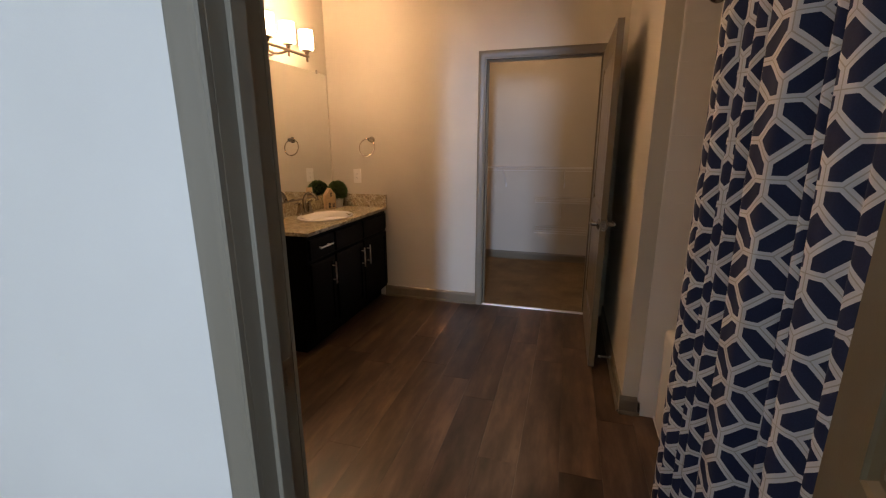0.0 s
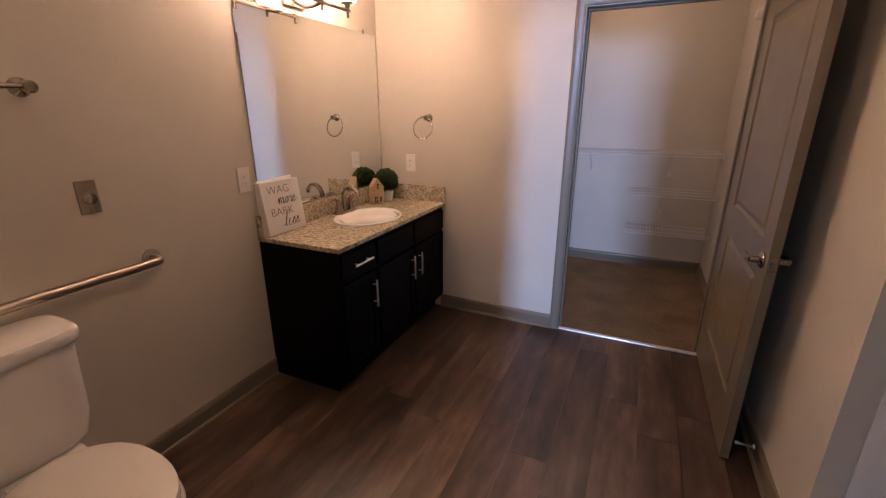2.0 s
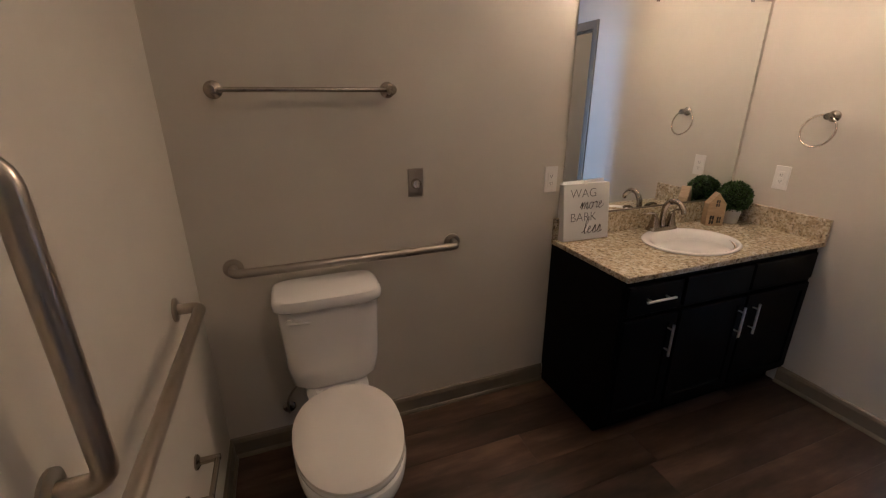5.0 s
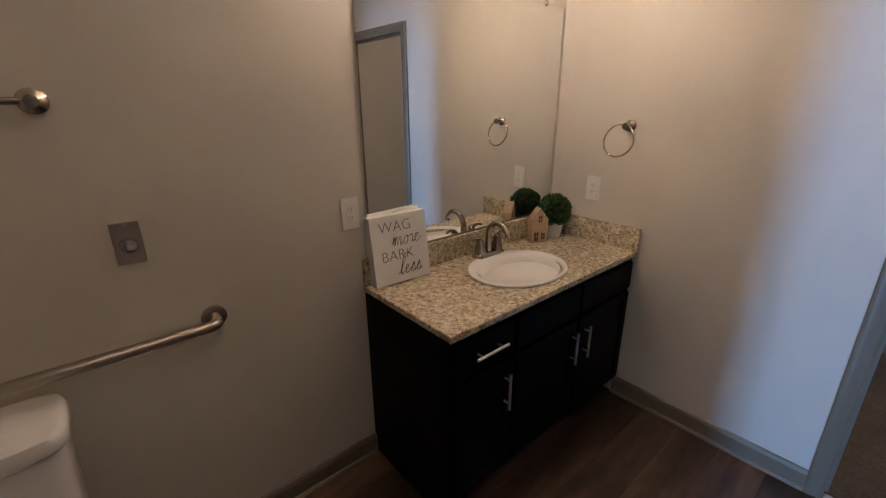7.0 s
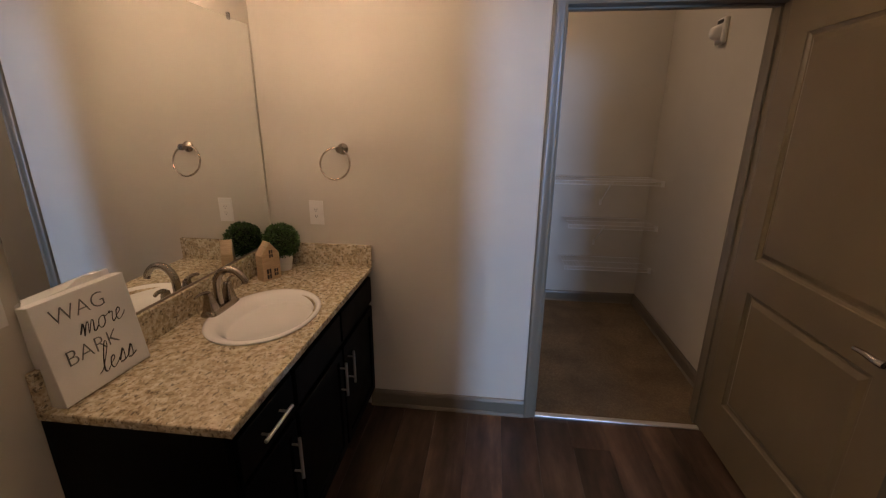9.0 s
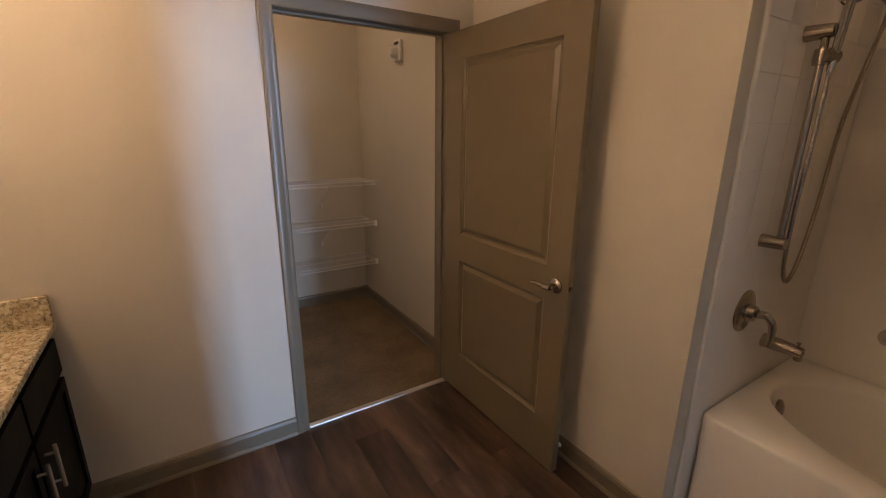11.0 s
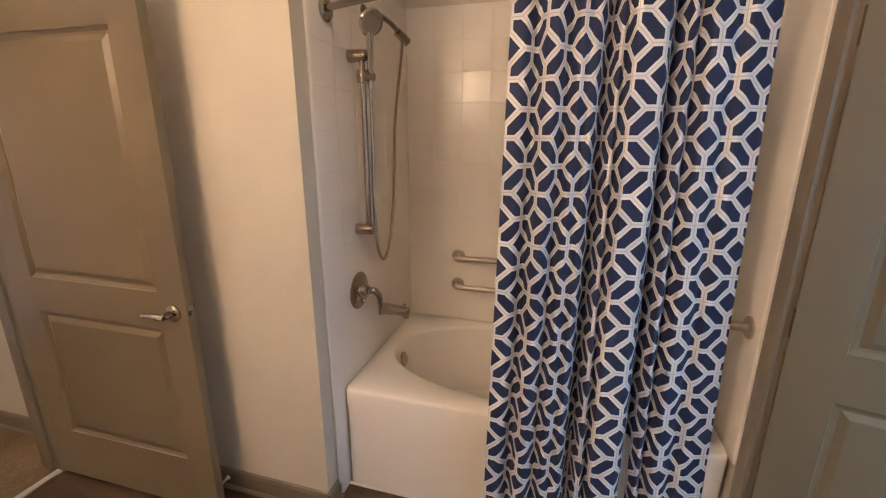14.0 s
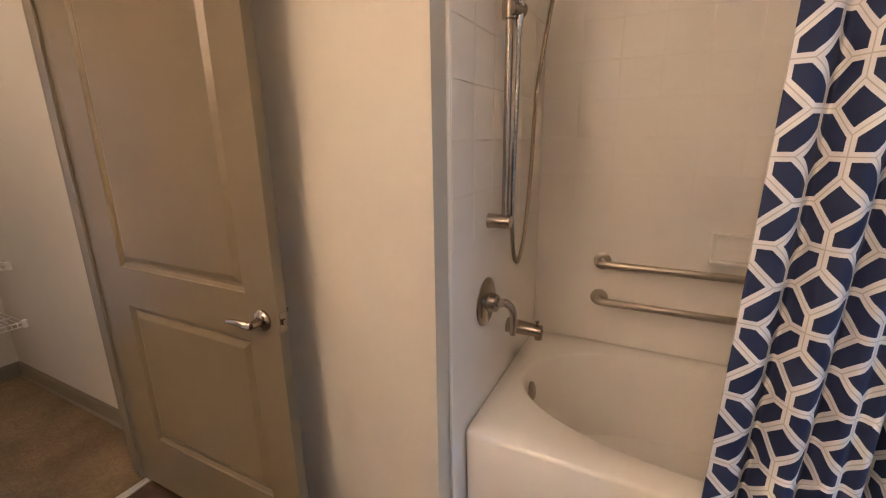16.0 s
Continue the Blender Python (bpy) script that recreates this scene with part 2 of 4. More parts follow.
def lathe(profile, place=(0, 0, 0), axis="z", steps=28):
    """A body of revolution from (radius, height) pairs."""
    bm = bmesh.new()
    rings = []
    for r, h in profile:
        if r < 1e-6:
            rings.append([bm.verts.new((0, 0, h))])
        else:
            rings.append([bm.verts.new((r * math.cos(2 * math.pi * i / steps), r * math.sin(2 * math.pi * i / steps), h)) for i in range(steps)])
    for a, b in zip(rings, rings[1:]):
        for i in range(steps):
            j = (i + 1) % steps
            q = [a[i % len(a)], a[j % len(a)], b[j % len(b)], b[i % len(b)]]
            q = list(dict.fromkeys(q))
            if len(q) > 2:
                bm.faces.new(q)
    for ring in (rings[0], rings[-1]):
        if len(ring) > 2:
            bm.faces.new(ring)
    turn = {"z": Matrix.Identity(4), "x": pose(0, 0, 0, 0, 90, 0), "-x": pose(0, 0, 0, 0, -90, 0), "y": pose(0, 0, 0, -90, 0, 0), "-y": pose(0, 0, 0, 90, 0, 0), "-z": pose(0, 0, 0, 180, 0, 0)}[axis]
    return moved(bm, Matrix.Translation(place) @ turn)


def curve_points(points, steps=8):
    """A smooth line through the points."""
    p = [Vector(q) for q in points]
    p = [2 * p[0] - p[1]] + p + [2 * p[-1] - p[-2]]
    out = []
    for i in range(1, len(p) - 2):
        a, b, c, d = p[i - 1:i + 3]
        for k in range(steps):
            t = k / steps
            out.append(0.5 * (2 * b + (c - a) * t + (2 * a - 5 * b + 4 * c - d) * t * t + (3 * b - a - 3 * c + d) * t ** 3))
    return out + [p[-2]]


def bent(points, radius, steps=6):
    """A line with straight runs and rounded corners."""
    p = [Vector(q) for q in points]
    out = [p[0]]
    for a, b, c in zip(p, p[1:], p[2:]):
        u, v = (a - b).normalized(), (c - b).normalized()
        d = min(radius, (a - b).length * 0.49, (c - b).length * 0.49)
        for k in range(steps + 1):
            t = k / steps
            out.append((b + u * d) * (1 - t) ** 2 + b * 2 * t * (1 - t) + (b + v * d) * t * t)
    return out + [p[-1]]


def tube(points, radius, sides=12, flat=1.0):
    """A pipe along the points; radius may be a function of the way along, 0 to 1."""
    bm = bmesh.new()
    p = [Vector(q) for q in points]
    rings, side = [], None
    for i, q in enumerate(p):
        d = (p[min(i + 1, len(p) - 1)] - p[max(i - 1, 0)]).normalized()
        if side is None:
            side = d.orthogonal().normalized()
        side = (side - d * side.dot(d)).normalized()
        up = d.cross(side)
        r = radius(i / (len(p) - 1)) if callable(radius) else radius
        rings.append([bm.verts.new(q + (side * math.cos(2 * math.pi * k / sides) + up * math.sin(2 * math.pi * k / sides) * flat) * r) for k in range(sides)])
    for a, b in zip(rings, rings[1:]):
        for k in range(sides):
            bm.faces.new((a[k], a[(k + 1) % sides], b[(k + 1) % sides], b[k]))
    bm.faces.new(rings[0])
    bm.faces.new(rings[-1])
    return bm


def sections(rings, close=True):
    """A skin over rings of the same number of points."""
    bm = bmesh.new()
    made = [[bm.verts.new(q) for q in ring] for ring in rings]
    n = len(made[0])
    for a, b in zip(made, made[1:]):
        for k in range(n):
            bm.faces.new((a[k], a[(k + 1) % n], b[(k + 1) % n], b[k]))
    if close:
        bm.faces.new(made[0])
        bm.faces.new(made[-1])
    return bm


def prism(outline, m, depth):
    """An outline of (x, y) pairs drawn out by depth along z, at the pose m."""
    return moved(sections([[Vector((x, y, z)) for x, y in outline] for z in (0, depth)]), m)


def superellipse(cx, cy, a, b, z, power=2.0, n=48, front=1.0):
    """A rounded outline; front lengthens its +x half."""
    out = []
    for k in range(n):
        t = 2 * math.pi * k / n
        c, s = math.cos(t), math.sin(t)
        x = a * math.copysign(abs(c) ** (2 / power), c) * (front if c > 0 else 1)
        out.append(Vector((cx + x, cy + b * math.copysign(abs(s) ** (2 / power), s), z)))
    return out


# ---- shell ----
structure("wall_west", boxes((WEST - 0.12, WEST, HALL, NORTH + 0.12, 0, CEIL)), WALL, "greige painted bathroom wall behind toilet and vanity", "wall")
structure("wall_north", boxes((WEST, DOOR_L - 0.018, NORTH, NORTH + 0.12, 0, CEIL), (DOOR_R + 0.018, EAST, NORTH, NORTH + 0.12, 0, CEIL), (DOOR_L - 0.018, DOOR_R + 0.018, NORTH, NORTH + 0.12, DOOR_H + 0.018, CEIL)), WALL, "greige painted wall with the open closet doorway", "wall")
structure("wall_east", boxes((EAST, 1.62, TUB_N, NORTH + 0.12, 0, CEIL)), WALL, "greige painted wall pier beside the bathtub alcove", "wall")
structure("wall_tub", boxes((TUB_E + 0.03, 1.62, HALL, TUB_N, 0, CEIL)), WALL, "wall behind the white bathtub surround", "wall")
structure("wall_south", boxes((WEST, ENT_L - 0.018, HALL, SOUTH, 0, CEIL), (ENT_R + 0.018, TUB_E + 0.03, HALL, SOUTH, 0, CEIL), (ENT_L - 0.018, ENT_R + 0.018, HALL, SOUTH, ENT_H + 0.018, CEIL)), WALL, "greige painted wall with the entry doorway", "wall")
structure("wall_closet_back", boxes((CL_WEST, EAST, CL_BACK, CL_BACK + 0.1, 0, CEIL)), WALL, "pale painted back wall of the walk-in closet", "wall")
structure("wall_closet_east", boxes((EAST, EAST + 0.1, NORTH + 0.12, CL_BACK + 0.1, 0, CEIL)), WALL, "pale painted side wall of the walk-in closet", "wall")
structure("wall_closet_west", boxes((CL_WEST - 0.1, CL_WEST, NORTH + 0.12, CL_BACK + 0.1, 0, CEIL)), WALL, "pale painted end wall of the walk-in closet", "wall")
structure("ceiling", boxes((-3.3, 2.4, -5.7, CL_BACK + 0.1, CEIL, CEIL + 0.1)), CEILING, "flat white painted ceiling", "ceiling")
structure("wall_bedroom_west", boxes((-3.3, -3.2, -5.7, HALL, 0, CEIL)), WALL, "pale painted bedroom wall", "wall")
structure("wall_bedroom_north", boxes((-3.2, WEST - 0.12, HALL, HALL + 0.1, 0, CEIL), (1.62, 2.3, HALL, HALL + 0.1, 0, CEIL)), WALL, "pale painted bedroom wall beside the bathroom", "wall")
structure("wall_bedroom_east", boxes((2.3, 2.4, -5.7, HALL + 0.1, 0, CEIL)), WALL, "pale painted bedroom wall", "wall")
structure("wall_bedroom_south", boxes((-3.2, 0.4, -5.7, -5.58, 0, CEIL), (1.1, 2.3, -5.7, -5.58, 0, CEIL), (0.4, 1.1, -5.7, -5.58, 0, 0.9), (0.4, 1.1, -5.7, -5.58, 2.4, CEIL)), WALL, "pale painted bedroom wall with a window", "wall")

floor = structure("floor", boxes((WEST, 1.5, HALL, NORTH + 0.02, -0.1, -0.006)), RUBBER, "dark brown wood-look vinyl plank floor", "floor")
structure("floor_closet", boxes((CL_WEST, EAST, NORTH + 0.02, CL_BACK, -0.1, 0.006)), CARPET, "brown cut-pile carpet in the closet", "floor")
structure("floor_bedroom", boxes((-3.2, 2.3, -5.6, HALL, -0.1, 0.004)), CARPET, "brown cut-pile carpet in the bedroom", "floor")


def skirting(x0, y0, x1, y1):
    """Baseboard with a rounded top and a quarter-round shoe, on the left of the way from the first to the second point."""
    a, b = Vector((x0, y0, 0)), Vector((x1, y1, 0))
    d = (b - a).normalized()
    m = Matrix((( -d.y, 0, d.x, a.x), (d.x, 0, d.y, a.y), (0, 1, 0, 0), (0, 0, 0, 1)))
    shape = [(0, 0), (0.022, 0), (0.021, 0.008), (0.016, 0.016), (0.012, 0.018), (0.012, 0.078), (0.009, 0.088), (0.007, 0.094), (0.0, 0.1)]
    return prism(shape, m, (b - a).length)


def board(x0, y0, x1, y1):
    structure("baseboard", skirting(x0, y0, x1, y1), TRIM, "taupe painted baseboard with shoe moulding", "baseboard")


board(WEST, 2.356, WEST, SOUTH)
board(WEST, SOUTH, ENT_L - 0.075, SOUTH)
board(DOOR_L - 0.062, NORTH, -1.50, NORTH)
board(EAST, TUB_N, EAST, NORTH)
board(EAST + 0.09, TUB_N, EAST - 0.012, TUB_N)
board(EAST, CL_BACK, CL_WEST, CL_BACK)
board(EAST, NORTH + 0.12, EAST, CL_BACK)
board(ENT_L - 0.075, HALL, -2.2, HALL)


def casing(x0, x1, top, y, out):
    """Moulded door casing round an opening, on the wall face at y, standing out towards out (+1 or -1)."""
    w = 0.062
    shape = [(0, 0), (0.011, 0.0), (0.013, 0.006), (0.010, 0.012), (0.012, 0.022), (0.017, 0.040), (0.018, 0.056), (0.014, w), (0, w)]
    bm = bmesh.new()
    path = [(x0, 0.0, -1, 0), (x0, top, -1, 1), (x1, top, 1, 1), (x1, 0.0, 1, 0)]
    rings = []
    for px, pz, sx, sz in path:
        rings.append([bm.verts.new((px + sx * t, y + out * d, pz + sz * t)) for d, t in shape])
    for a, b in zip(rings, rings[1:]):
        for k in range(len(shape)):
            bm.faces.new((a[k], a[(k + 1) % len(shape)], b[(k + 1) % len(shape)], b[k]))
    bm.faces.new(rings[0])
    bm.faces.new(rings[-1])
    return bm


def jamb(x0, x1, top, y0, y1, stop0, stop1):
    """Door lining with its stop."""
    t, s = 0.018, 0.011
    return boxes((x0 - t, x0, y0, y1, 0, top), (x1, x1 + t, y0, y1, 0, top), (x0 - t, x1 + t, y0, y1, top, top + t),
                 (x0, x0 + s, stop0, stop1, 0, top - s), (x1 - s, x1, stop0, stop1, 0, top - s), (x0, x1, stop0, stop1, top - s, top), bevel=0.0015)


structure("trim_closet_door", joined(casing(DOOR_L, DOOR_R, DOOR_H, NORTH, -1), casing(DOOR_L, DOOR_R, DOOR_H, NORTH + 0.12, 1), jamb(DOOR_L, DOOR_R, DOOR_H, NORTH + 0.001, NORTH + 0.119, NORTH + 0.045, NORTH + 0.08)), TRIM, "taupe painted moulded casing round the closet doorway", "door trim", 40)
entry_trim = structure("trim_entry_door", joined(casing(ENT_L, ENT_R, ENT_H, SOUTH, 1), casing(ENT_L, ENT_R, ENT_H, HALL, -1), jamb(ENT_L, ENT_R, ENT_H, HALL + 0.001, SOUTH - 0.001, HALL + 0.04, HALL + 0.075)), TRIM, "taupe painted moulded casing round the bathroom entry", "door trim", 40)
part("strike_plate", joined(boxes((ENT_L + 0.0, ENT_L + 0.003, SOUTH - 0.04, SOUTH - 0.006, 0.90, 0.97), bevel=0.001), boxes((ENT_L + 0.003, ENT_L + 0.0045, SOUTH - 0.030, SOUTH - 0.014, 0.915, 0.955))), BRONZE, entry_trim, "dark metal strike plate")
structure("trim_threshold", boxes((DOOR_L, DOOR_R, NORTH - 0.004, NORTH + 0.03, 0.0, 0.010), bevel=0.004, segments=2), SILVER, "pale metal carpet edge strip at the closet doorway", "threshold")

# bedroom window
window = thing("window_1", (0.75, -5.64, 0.9), "bright bedroom window with a white frame", "window", kind="structure")
part("window_frame", boxes((0.4, 0.46, -5.67, -5.61, 0.9, 2.4), (1.04, 1.1, -5.67, -5.61, 0.9, 2.4), (0.46, 1.04, -5.67, -5.61, 0.9, 0.96), (0.46, 1.04, -5.67, -5.61, 2.34, 2.4), (0.46, 1.04, -5.66, -5.62, 1.63, 1.68)), PLASTIC, window)


# ---- doors ----
def panel_side(bm, w, h, y, out, panels):
    """One face of a moulded door: flat stiles and rails, and sunk panels with a raised field."""
    def quad(x0, x1, z0, z1):
        bm.faces.new([bm.verts.new((x, y, z)) for x, z in ((x0, z0), (x1, z0), (x1, z1), (x0, z1))])
    px0, px1 = panels[0][0], panels[0][1]
    quad(0, px0, 0, h)
    quad(px1, w, 0, h)
    edges = [0] + [z for p in panels for z in p[2:]] + [h]
    for z0, z1 in zip(edges[::2], edges[1::2]):
        quad(px0, px1, z0, z1)
    for x0, x1, z0, z1 in panels:
        rings = []
        for inset, sink in ((0, 0), (0.003, 0.005), (0.013, 0.0115), (0.022, 0.012), (0.042, 0.003), (0.046, 0.0025)):
            yy = y - out * sink
            rings.append([bm.verts.new((x, yy, z)) for x, z in ((x0 + inset, z0 + inset), (x1 - inset, z0 + inset), (x1 - inset, z1 - inset), (x0 + inset, z1 - inset))])
        for a, b in zip(rings, rings[1:]):
            for k in range(4):
                bm.faces.new((a[k], a[(k + 1) % 4], b[(k + 1) % 4], b[k]))
        bm.faces.new(rings[-1])


def door_leaf(w, h, t=0.035):
    """Two-panel moulded leaf from its hinge edge (x = 0) outwards, standing 1.5 cm over the floor."""
    bm = bmesh.new()
    panels = [(0.125, w - 0.125, 0.245, 0.835), (0.125, w - 0.125, 0.985, h - 0.135)]
    panel_side(bm, w, h, -t / 2, -1, panels)
    panel_side(bm, w, h, t / 2, 1, panels)
    for a, b in (((0, 0), (w, 0)), ((w, 0), (w, h)), ((w, h), (0, h)), ((0, h), (0, 0))):
        bm.faces.new([bm.verts.new(q) for q in ((a[0], -t / 2, a[1]), (b[0], -t / 2, b[1]), (b[0], t / 2, b[1]), (a[0], t / 2, a[1]))])
    bmesh.ops.remove_doubles(bm, verts=bm.verts, dist=0.0002)
    return moved(bm, pose(0, 0, 0.015))


def lever(side, w, z, t=0.035):
    """A lever handle with a round rose on one face; the lever points to the hinges."""
    s = side
    y = s * t / 2
    axis = "y" if s > 0 else "-y"
    rose = lathe([(0, 0), (0.033, 0), (0.033, 0.006), (0.028, 0.012), (0.014, 0.016), (0.012, 0.045), (0.0, 0.047)], (w - 0.062, y, z), axis)
    arm = tube(curve_points([(w - 0.058, y + s * 0.046, z), (w - 0.085, y + s * 0.050, z + 0.001), (w - 0.12, y + s * 0.048, z + 0.002), (w - 0.165, y + s * 0.042, z - 0.004)], 5), lambda q: 0.0125 - 0.005 * q, 10, 0.75)
    return joined(rose, arm)


def hinge(y, z, t=0.035):
    pin = lathe([(0, -0.052), (0.005, -0.052), (0.0065, -0.045), (0.0065, 0.045), (0.005, 0.052), (0, 0.052)], (-0.003, y, z), "z", 12)
    return joined(pin, boxes((-0.002, 0.001, -t / 2 + 0.002, t / 2 - 0.002, z - 0.044, z + 0.044)))


def door(name, m, w, h, label, hinge_y, handle_z):
    ob = thing(name, m.translation, label, "door", kind="structure")
    leaf = part("leaf", moved(door_leaf(w, h), m), DOOR, ob)
    for s in (-1, 1):
        part("lever_handle", moved(lever(s, w, handle_z), m), NICKEL, ob, "satin nickel lever handle", 35)
    part("latch_plate", moved(boxes((w, w + 0.0016, -0.012, 0.012, handle_z - 0.03, handle_z + 0.03), (w, w + 0.008, -0.006, 0.006, handle_z - 0.008, handle_z + 0.008)), m), NICKEL, ob)
    for z in (0.22, h / 2 + 0.06, h - 0.18):
        part("hinge", moved(hinge(hinge_y, z), m), NICKEL, ob, "satin nickel hinge", 35)
    return ob


# the leaf lies along local x from its hinge; local +y is the face on the left of that way
door("door_1", pose(0.306, NORTH - 0.012, 0, 0, 0, -89.6), 0.905, 2.022, "open taupe two-panel closet door standing near the wall", 0.02, 0.925)
door("door_2", pose(ENT_R - 0.004, SOUTH - 0.014, 0, 0, 0, -104.0), 0.905, 2.0, "open taupe two-panel bathroom entry door", 0.02, 0.925)

# ---- door stop on the pier ----
stop = thing("door_stop", (EAST - 0.012, 2.76, 0.055), "small white-tipped spring door stop on the baseboard", "door stop")
part("spring", tube([(EAST - 0.012 - 0.058 * k / 60, 2.76 + 0.005 * math.cos(k * 0.9), 0.055 + 0.005 * math.sin(k * 0.9)) for k in range(61)], 0.0016, 6), SILVER, stop)
part("base", lathe([(0, 0), (0.011, 0), (0.010, 0.005), (0, 0.006)], (EAST - 0.012, 2.76, 0.055), "-x", 14), SILVER, stop)
part("tip", lathe([(0, 0), (0.0075, 0.001), (0.008, 0.012), (0.005, 0.016), (0, 0.016)], (EAST - 0.07, 2.76, 0.055), "-x", 14), PLASTIC, stop, "white rubber tip")

# ---- vanity ----
def front_panel(y0, y1, z0, z1, x, sunk=True):
    """A cabinet front facing +x, with a framed and sunk field."""
    if not sunk:
        return boxes((x, x + 0.019, y0, y1, z0, z1), bevel=0.002)
    bm = boxes((x, x + 0.019, y0, y1, z0, z1), bevel=0.002)
    face = max(bm.faces, key=lambda q: q.calc_center_median().x * 10 + q.calc_area())
    bmesh.ops.inset_region(bm, faces=[face], thickness=0.052)
    bmesh.ops.inset_region(bm, faces=[face], thickness=0.006, depth=-0.009)
    return bm


def bar_pull(a, b, x):
    """A straight bar handle on two posts."""
    a, b = Vector(a), Vector(b)
    d = (b - a).normalized()
    posts = [tube([Vector((x, *(p.yz))), p], 0.004, 8) for p in (a + d * 0.028, b - d * 0.028)]
    return joined(tube([a, b], 0.0058, 10), *posts)


VX = -1.490
vanity = thing("vanity_cabinet", (-1.75, 2.98, 0), "espresso dark wood vanity cabinet with silver bar pulls", "cabinet")
V0, V1, VT = 2.358, NORTH - 0.004, COUNTER - 0.024
for y in (V0, V1 - 0.018):
    part("side_panel", boxes((WEST + 0.002, VX, y, y + 0.018, 0.10, VT), bevel=0.001), ESPRESSO, vanity)
part("back_panel", boxes((WEST + 0.002, WEST + 0.012, V0 + 0.018, V1 - 0.018, 0.10, VT)), ESPRESSO, vanity)
part("bottom_panel", boxes((WEST + 0.012, VX - 0.018, V0 + 0.018, V1 - 0.018, 0.10, 0.118)), ESPRESSO, vanity)
part("face_frame", boxes((VX - 0.018, VX, V0 + 0.018, V1 - 0.018, 0.10, VT)), ESPRESSO, vanity)
part("toe_kick", boxes((WEST + 0.002, VX - 0.06, V0 + 0.006, NORTH - 0.006, 0.0, 0.0995), bevel=0.0015), ESPRESSO, vanity)
C0, C1, C2, C3 = 2.378, 2.688, 3.125, 3.575
drawer = part("drawer", front_panel(C0, C1 - 0.012, 0.655, 0.792, VX, False), ESPRESSO, vanity)
part("handle", bar_pull((VX + 0.047, 2.455, 0.728), (VX + 0.047, 2.612, 0.728), VX + 0.019), SILVER, drawer, "silver bar handle", 35)
for y0, y1, hy in ((C0, C1 - 0.012, 2.633), (C1 + 0.012, C2 - 0.008, 3.080), (C2 + 0.008, C3, 3.180)):
    leaf = part("cabinet_door", front_panel(y0, y1, 0.125, 0.630, VX), ESPRESSO, vanity)
    part("handle", bar_pull((VX + 0.047, hy, 0.428), (VX + 0.047, hy, 0.588), VX + 0.019), SILVER, leaf, "silver bar handle", 35)
for y0, y1 in ((C1 + 0.012, C2 - 0.008), (C2 + 0.008, C3)):
    part("false_front", front_panel(y0, y1, 0.655, 0.792, VX, False), ESPRESSO, vanity)


def countertop():
    """The slab with the oval cut-out for the basin."""
    x0, x1, y0, y1, z0, z1 = WEST + 0.001, -1.465, 2.354, NORTH - 0.001, COUNTER - 0.024, COUNTER
    n = 64
    hole = superellipse(-1.712, 2.972, 0.172, 0.215, 0, 2.0, n)
    outer = []
    for q in hole:
        d = Vector((q.x + 1.712, q.y - 2.972))
        k = min(abs(((x1 if d.x > 0 else x0) + 1.712) / d.x) if abs(d.x) > 1e-6 else 1e9, abs(((y1 if d.y > 0 else y0) - 2.972) / d.y) if abs(d.y) > 1e-6 else 1e9)
        outer.append(Vector((-1.712 + d.x * k, 2.972 + d.y * k, 0)))
    for c in ((x0, y0), (x0, y1), (x1, y0), (x1, y1)):
        best = min(range(n), key=lambda i: (outer[i] - Vector((*c, 0))).length)
        outer[best] = Vector((*c, 0))
    up = Vector((0, 0, 1))
    e = 0.003
    def shrink(q):
        return Vector((min(max(q.x, x0 + e), x1 - e), min(max(q.y, y0 + e), y1 - e), 0))
    return sections([[q + up * z0 for q in hole], [q + up * z0 for q in outer], [q + up * (z1 - e) for q in outer], [shrink(q) + up * z1 for q in outer], [q + up * z1 for q in hole], [q + up * z0 for q in hole]], False)


top = thing("countertop", (-1.73, 2.97, COUNTER - 0.024), "speckled cream and brown granite countertop with backsplash", "countertop")
part("slab", countertop(), GRANITE, top)
part("backsplash", boxes((WEST + 0.001, WEST + 0.021, 2.354, NORTH - 0.002, COUNTER, 0.957), bevel=0.002), GRANITE, top)
part("side_splash", boxes((WEST + 0.0215, -1.464, NORTH - 0.021, NORTH - 0.001, COUNTER, 0.957), bevel=0.002), GRANITE, top)

basin = thing("bathroom_sink", (-1.712, 2.972, COUNTER), "white oval drop-in ceramic sink", "sink")
SX, SY = -1.712, 2.972
part("bowl", sections([superellipse(SX + dx, SY, a, b, COUNTER + z, 2.05, 56) for dx, a, b, z in
     ((0, 0.168, 0.210, -0.03), (0, 0.197, 0.240, 0.0005), (0, 0.200, 0.243, 0.006), (0, 0.196, 0.239, 0.011), (0.001, 0.189, 0.232, 0.0125), (0.012, 0.172, 0.220, 0.0105), (0.016, 0.163, 0.212, 0.003), (0.020, 0.152, 0.200, -0.012), (0.021, 0.139, 0.184, -0.04), (0.020, 0.118, 0.156, -0.075), (0.016, 0.085, 0.110, -0.112), (0.010, 0.03, 0.035, -0.125))]), PORCELAIN, basin, smooth=60)
part("drain", lathe([(0, -0.124), (0.020, -0.124), (0.022, -0.121), (0.018, -0.119), (0, -0.120)], (SX + 0.010, SY, COUNTER), "z", 20), CHROME, basin, "chrome drain", 40)

FX, FY, FZ = -1.905, 2.985, COUNTER + 0.0135
faucet = thing("faucet", (FX, FY, FZ), "brushed nickel two-handle faucet with arched spout", "faucet")


def block_ring(y, z, hx, hy, dx=0.0):
    """A rounded square ring of the faucet's tapered bodies."""
    return superellipse(FX + dx, y, hx, hy, FZ + z, 7, 24)


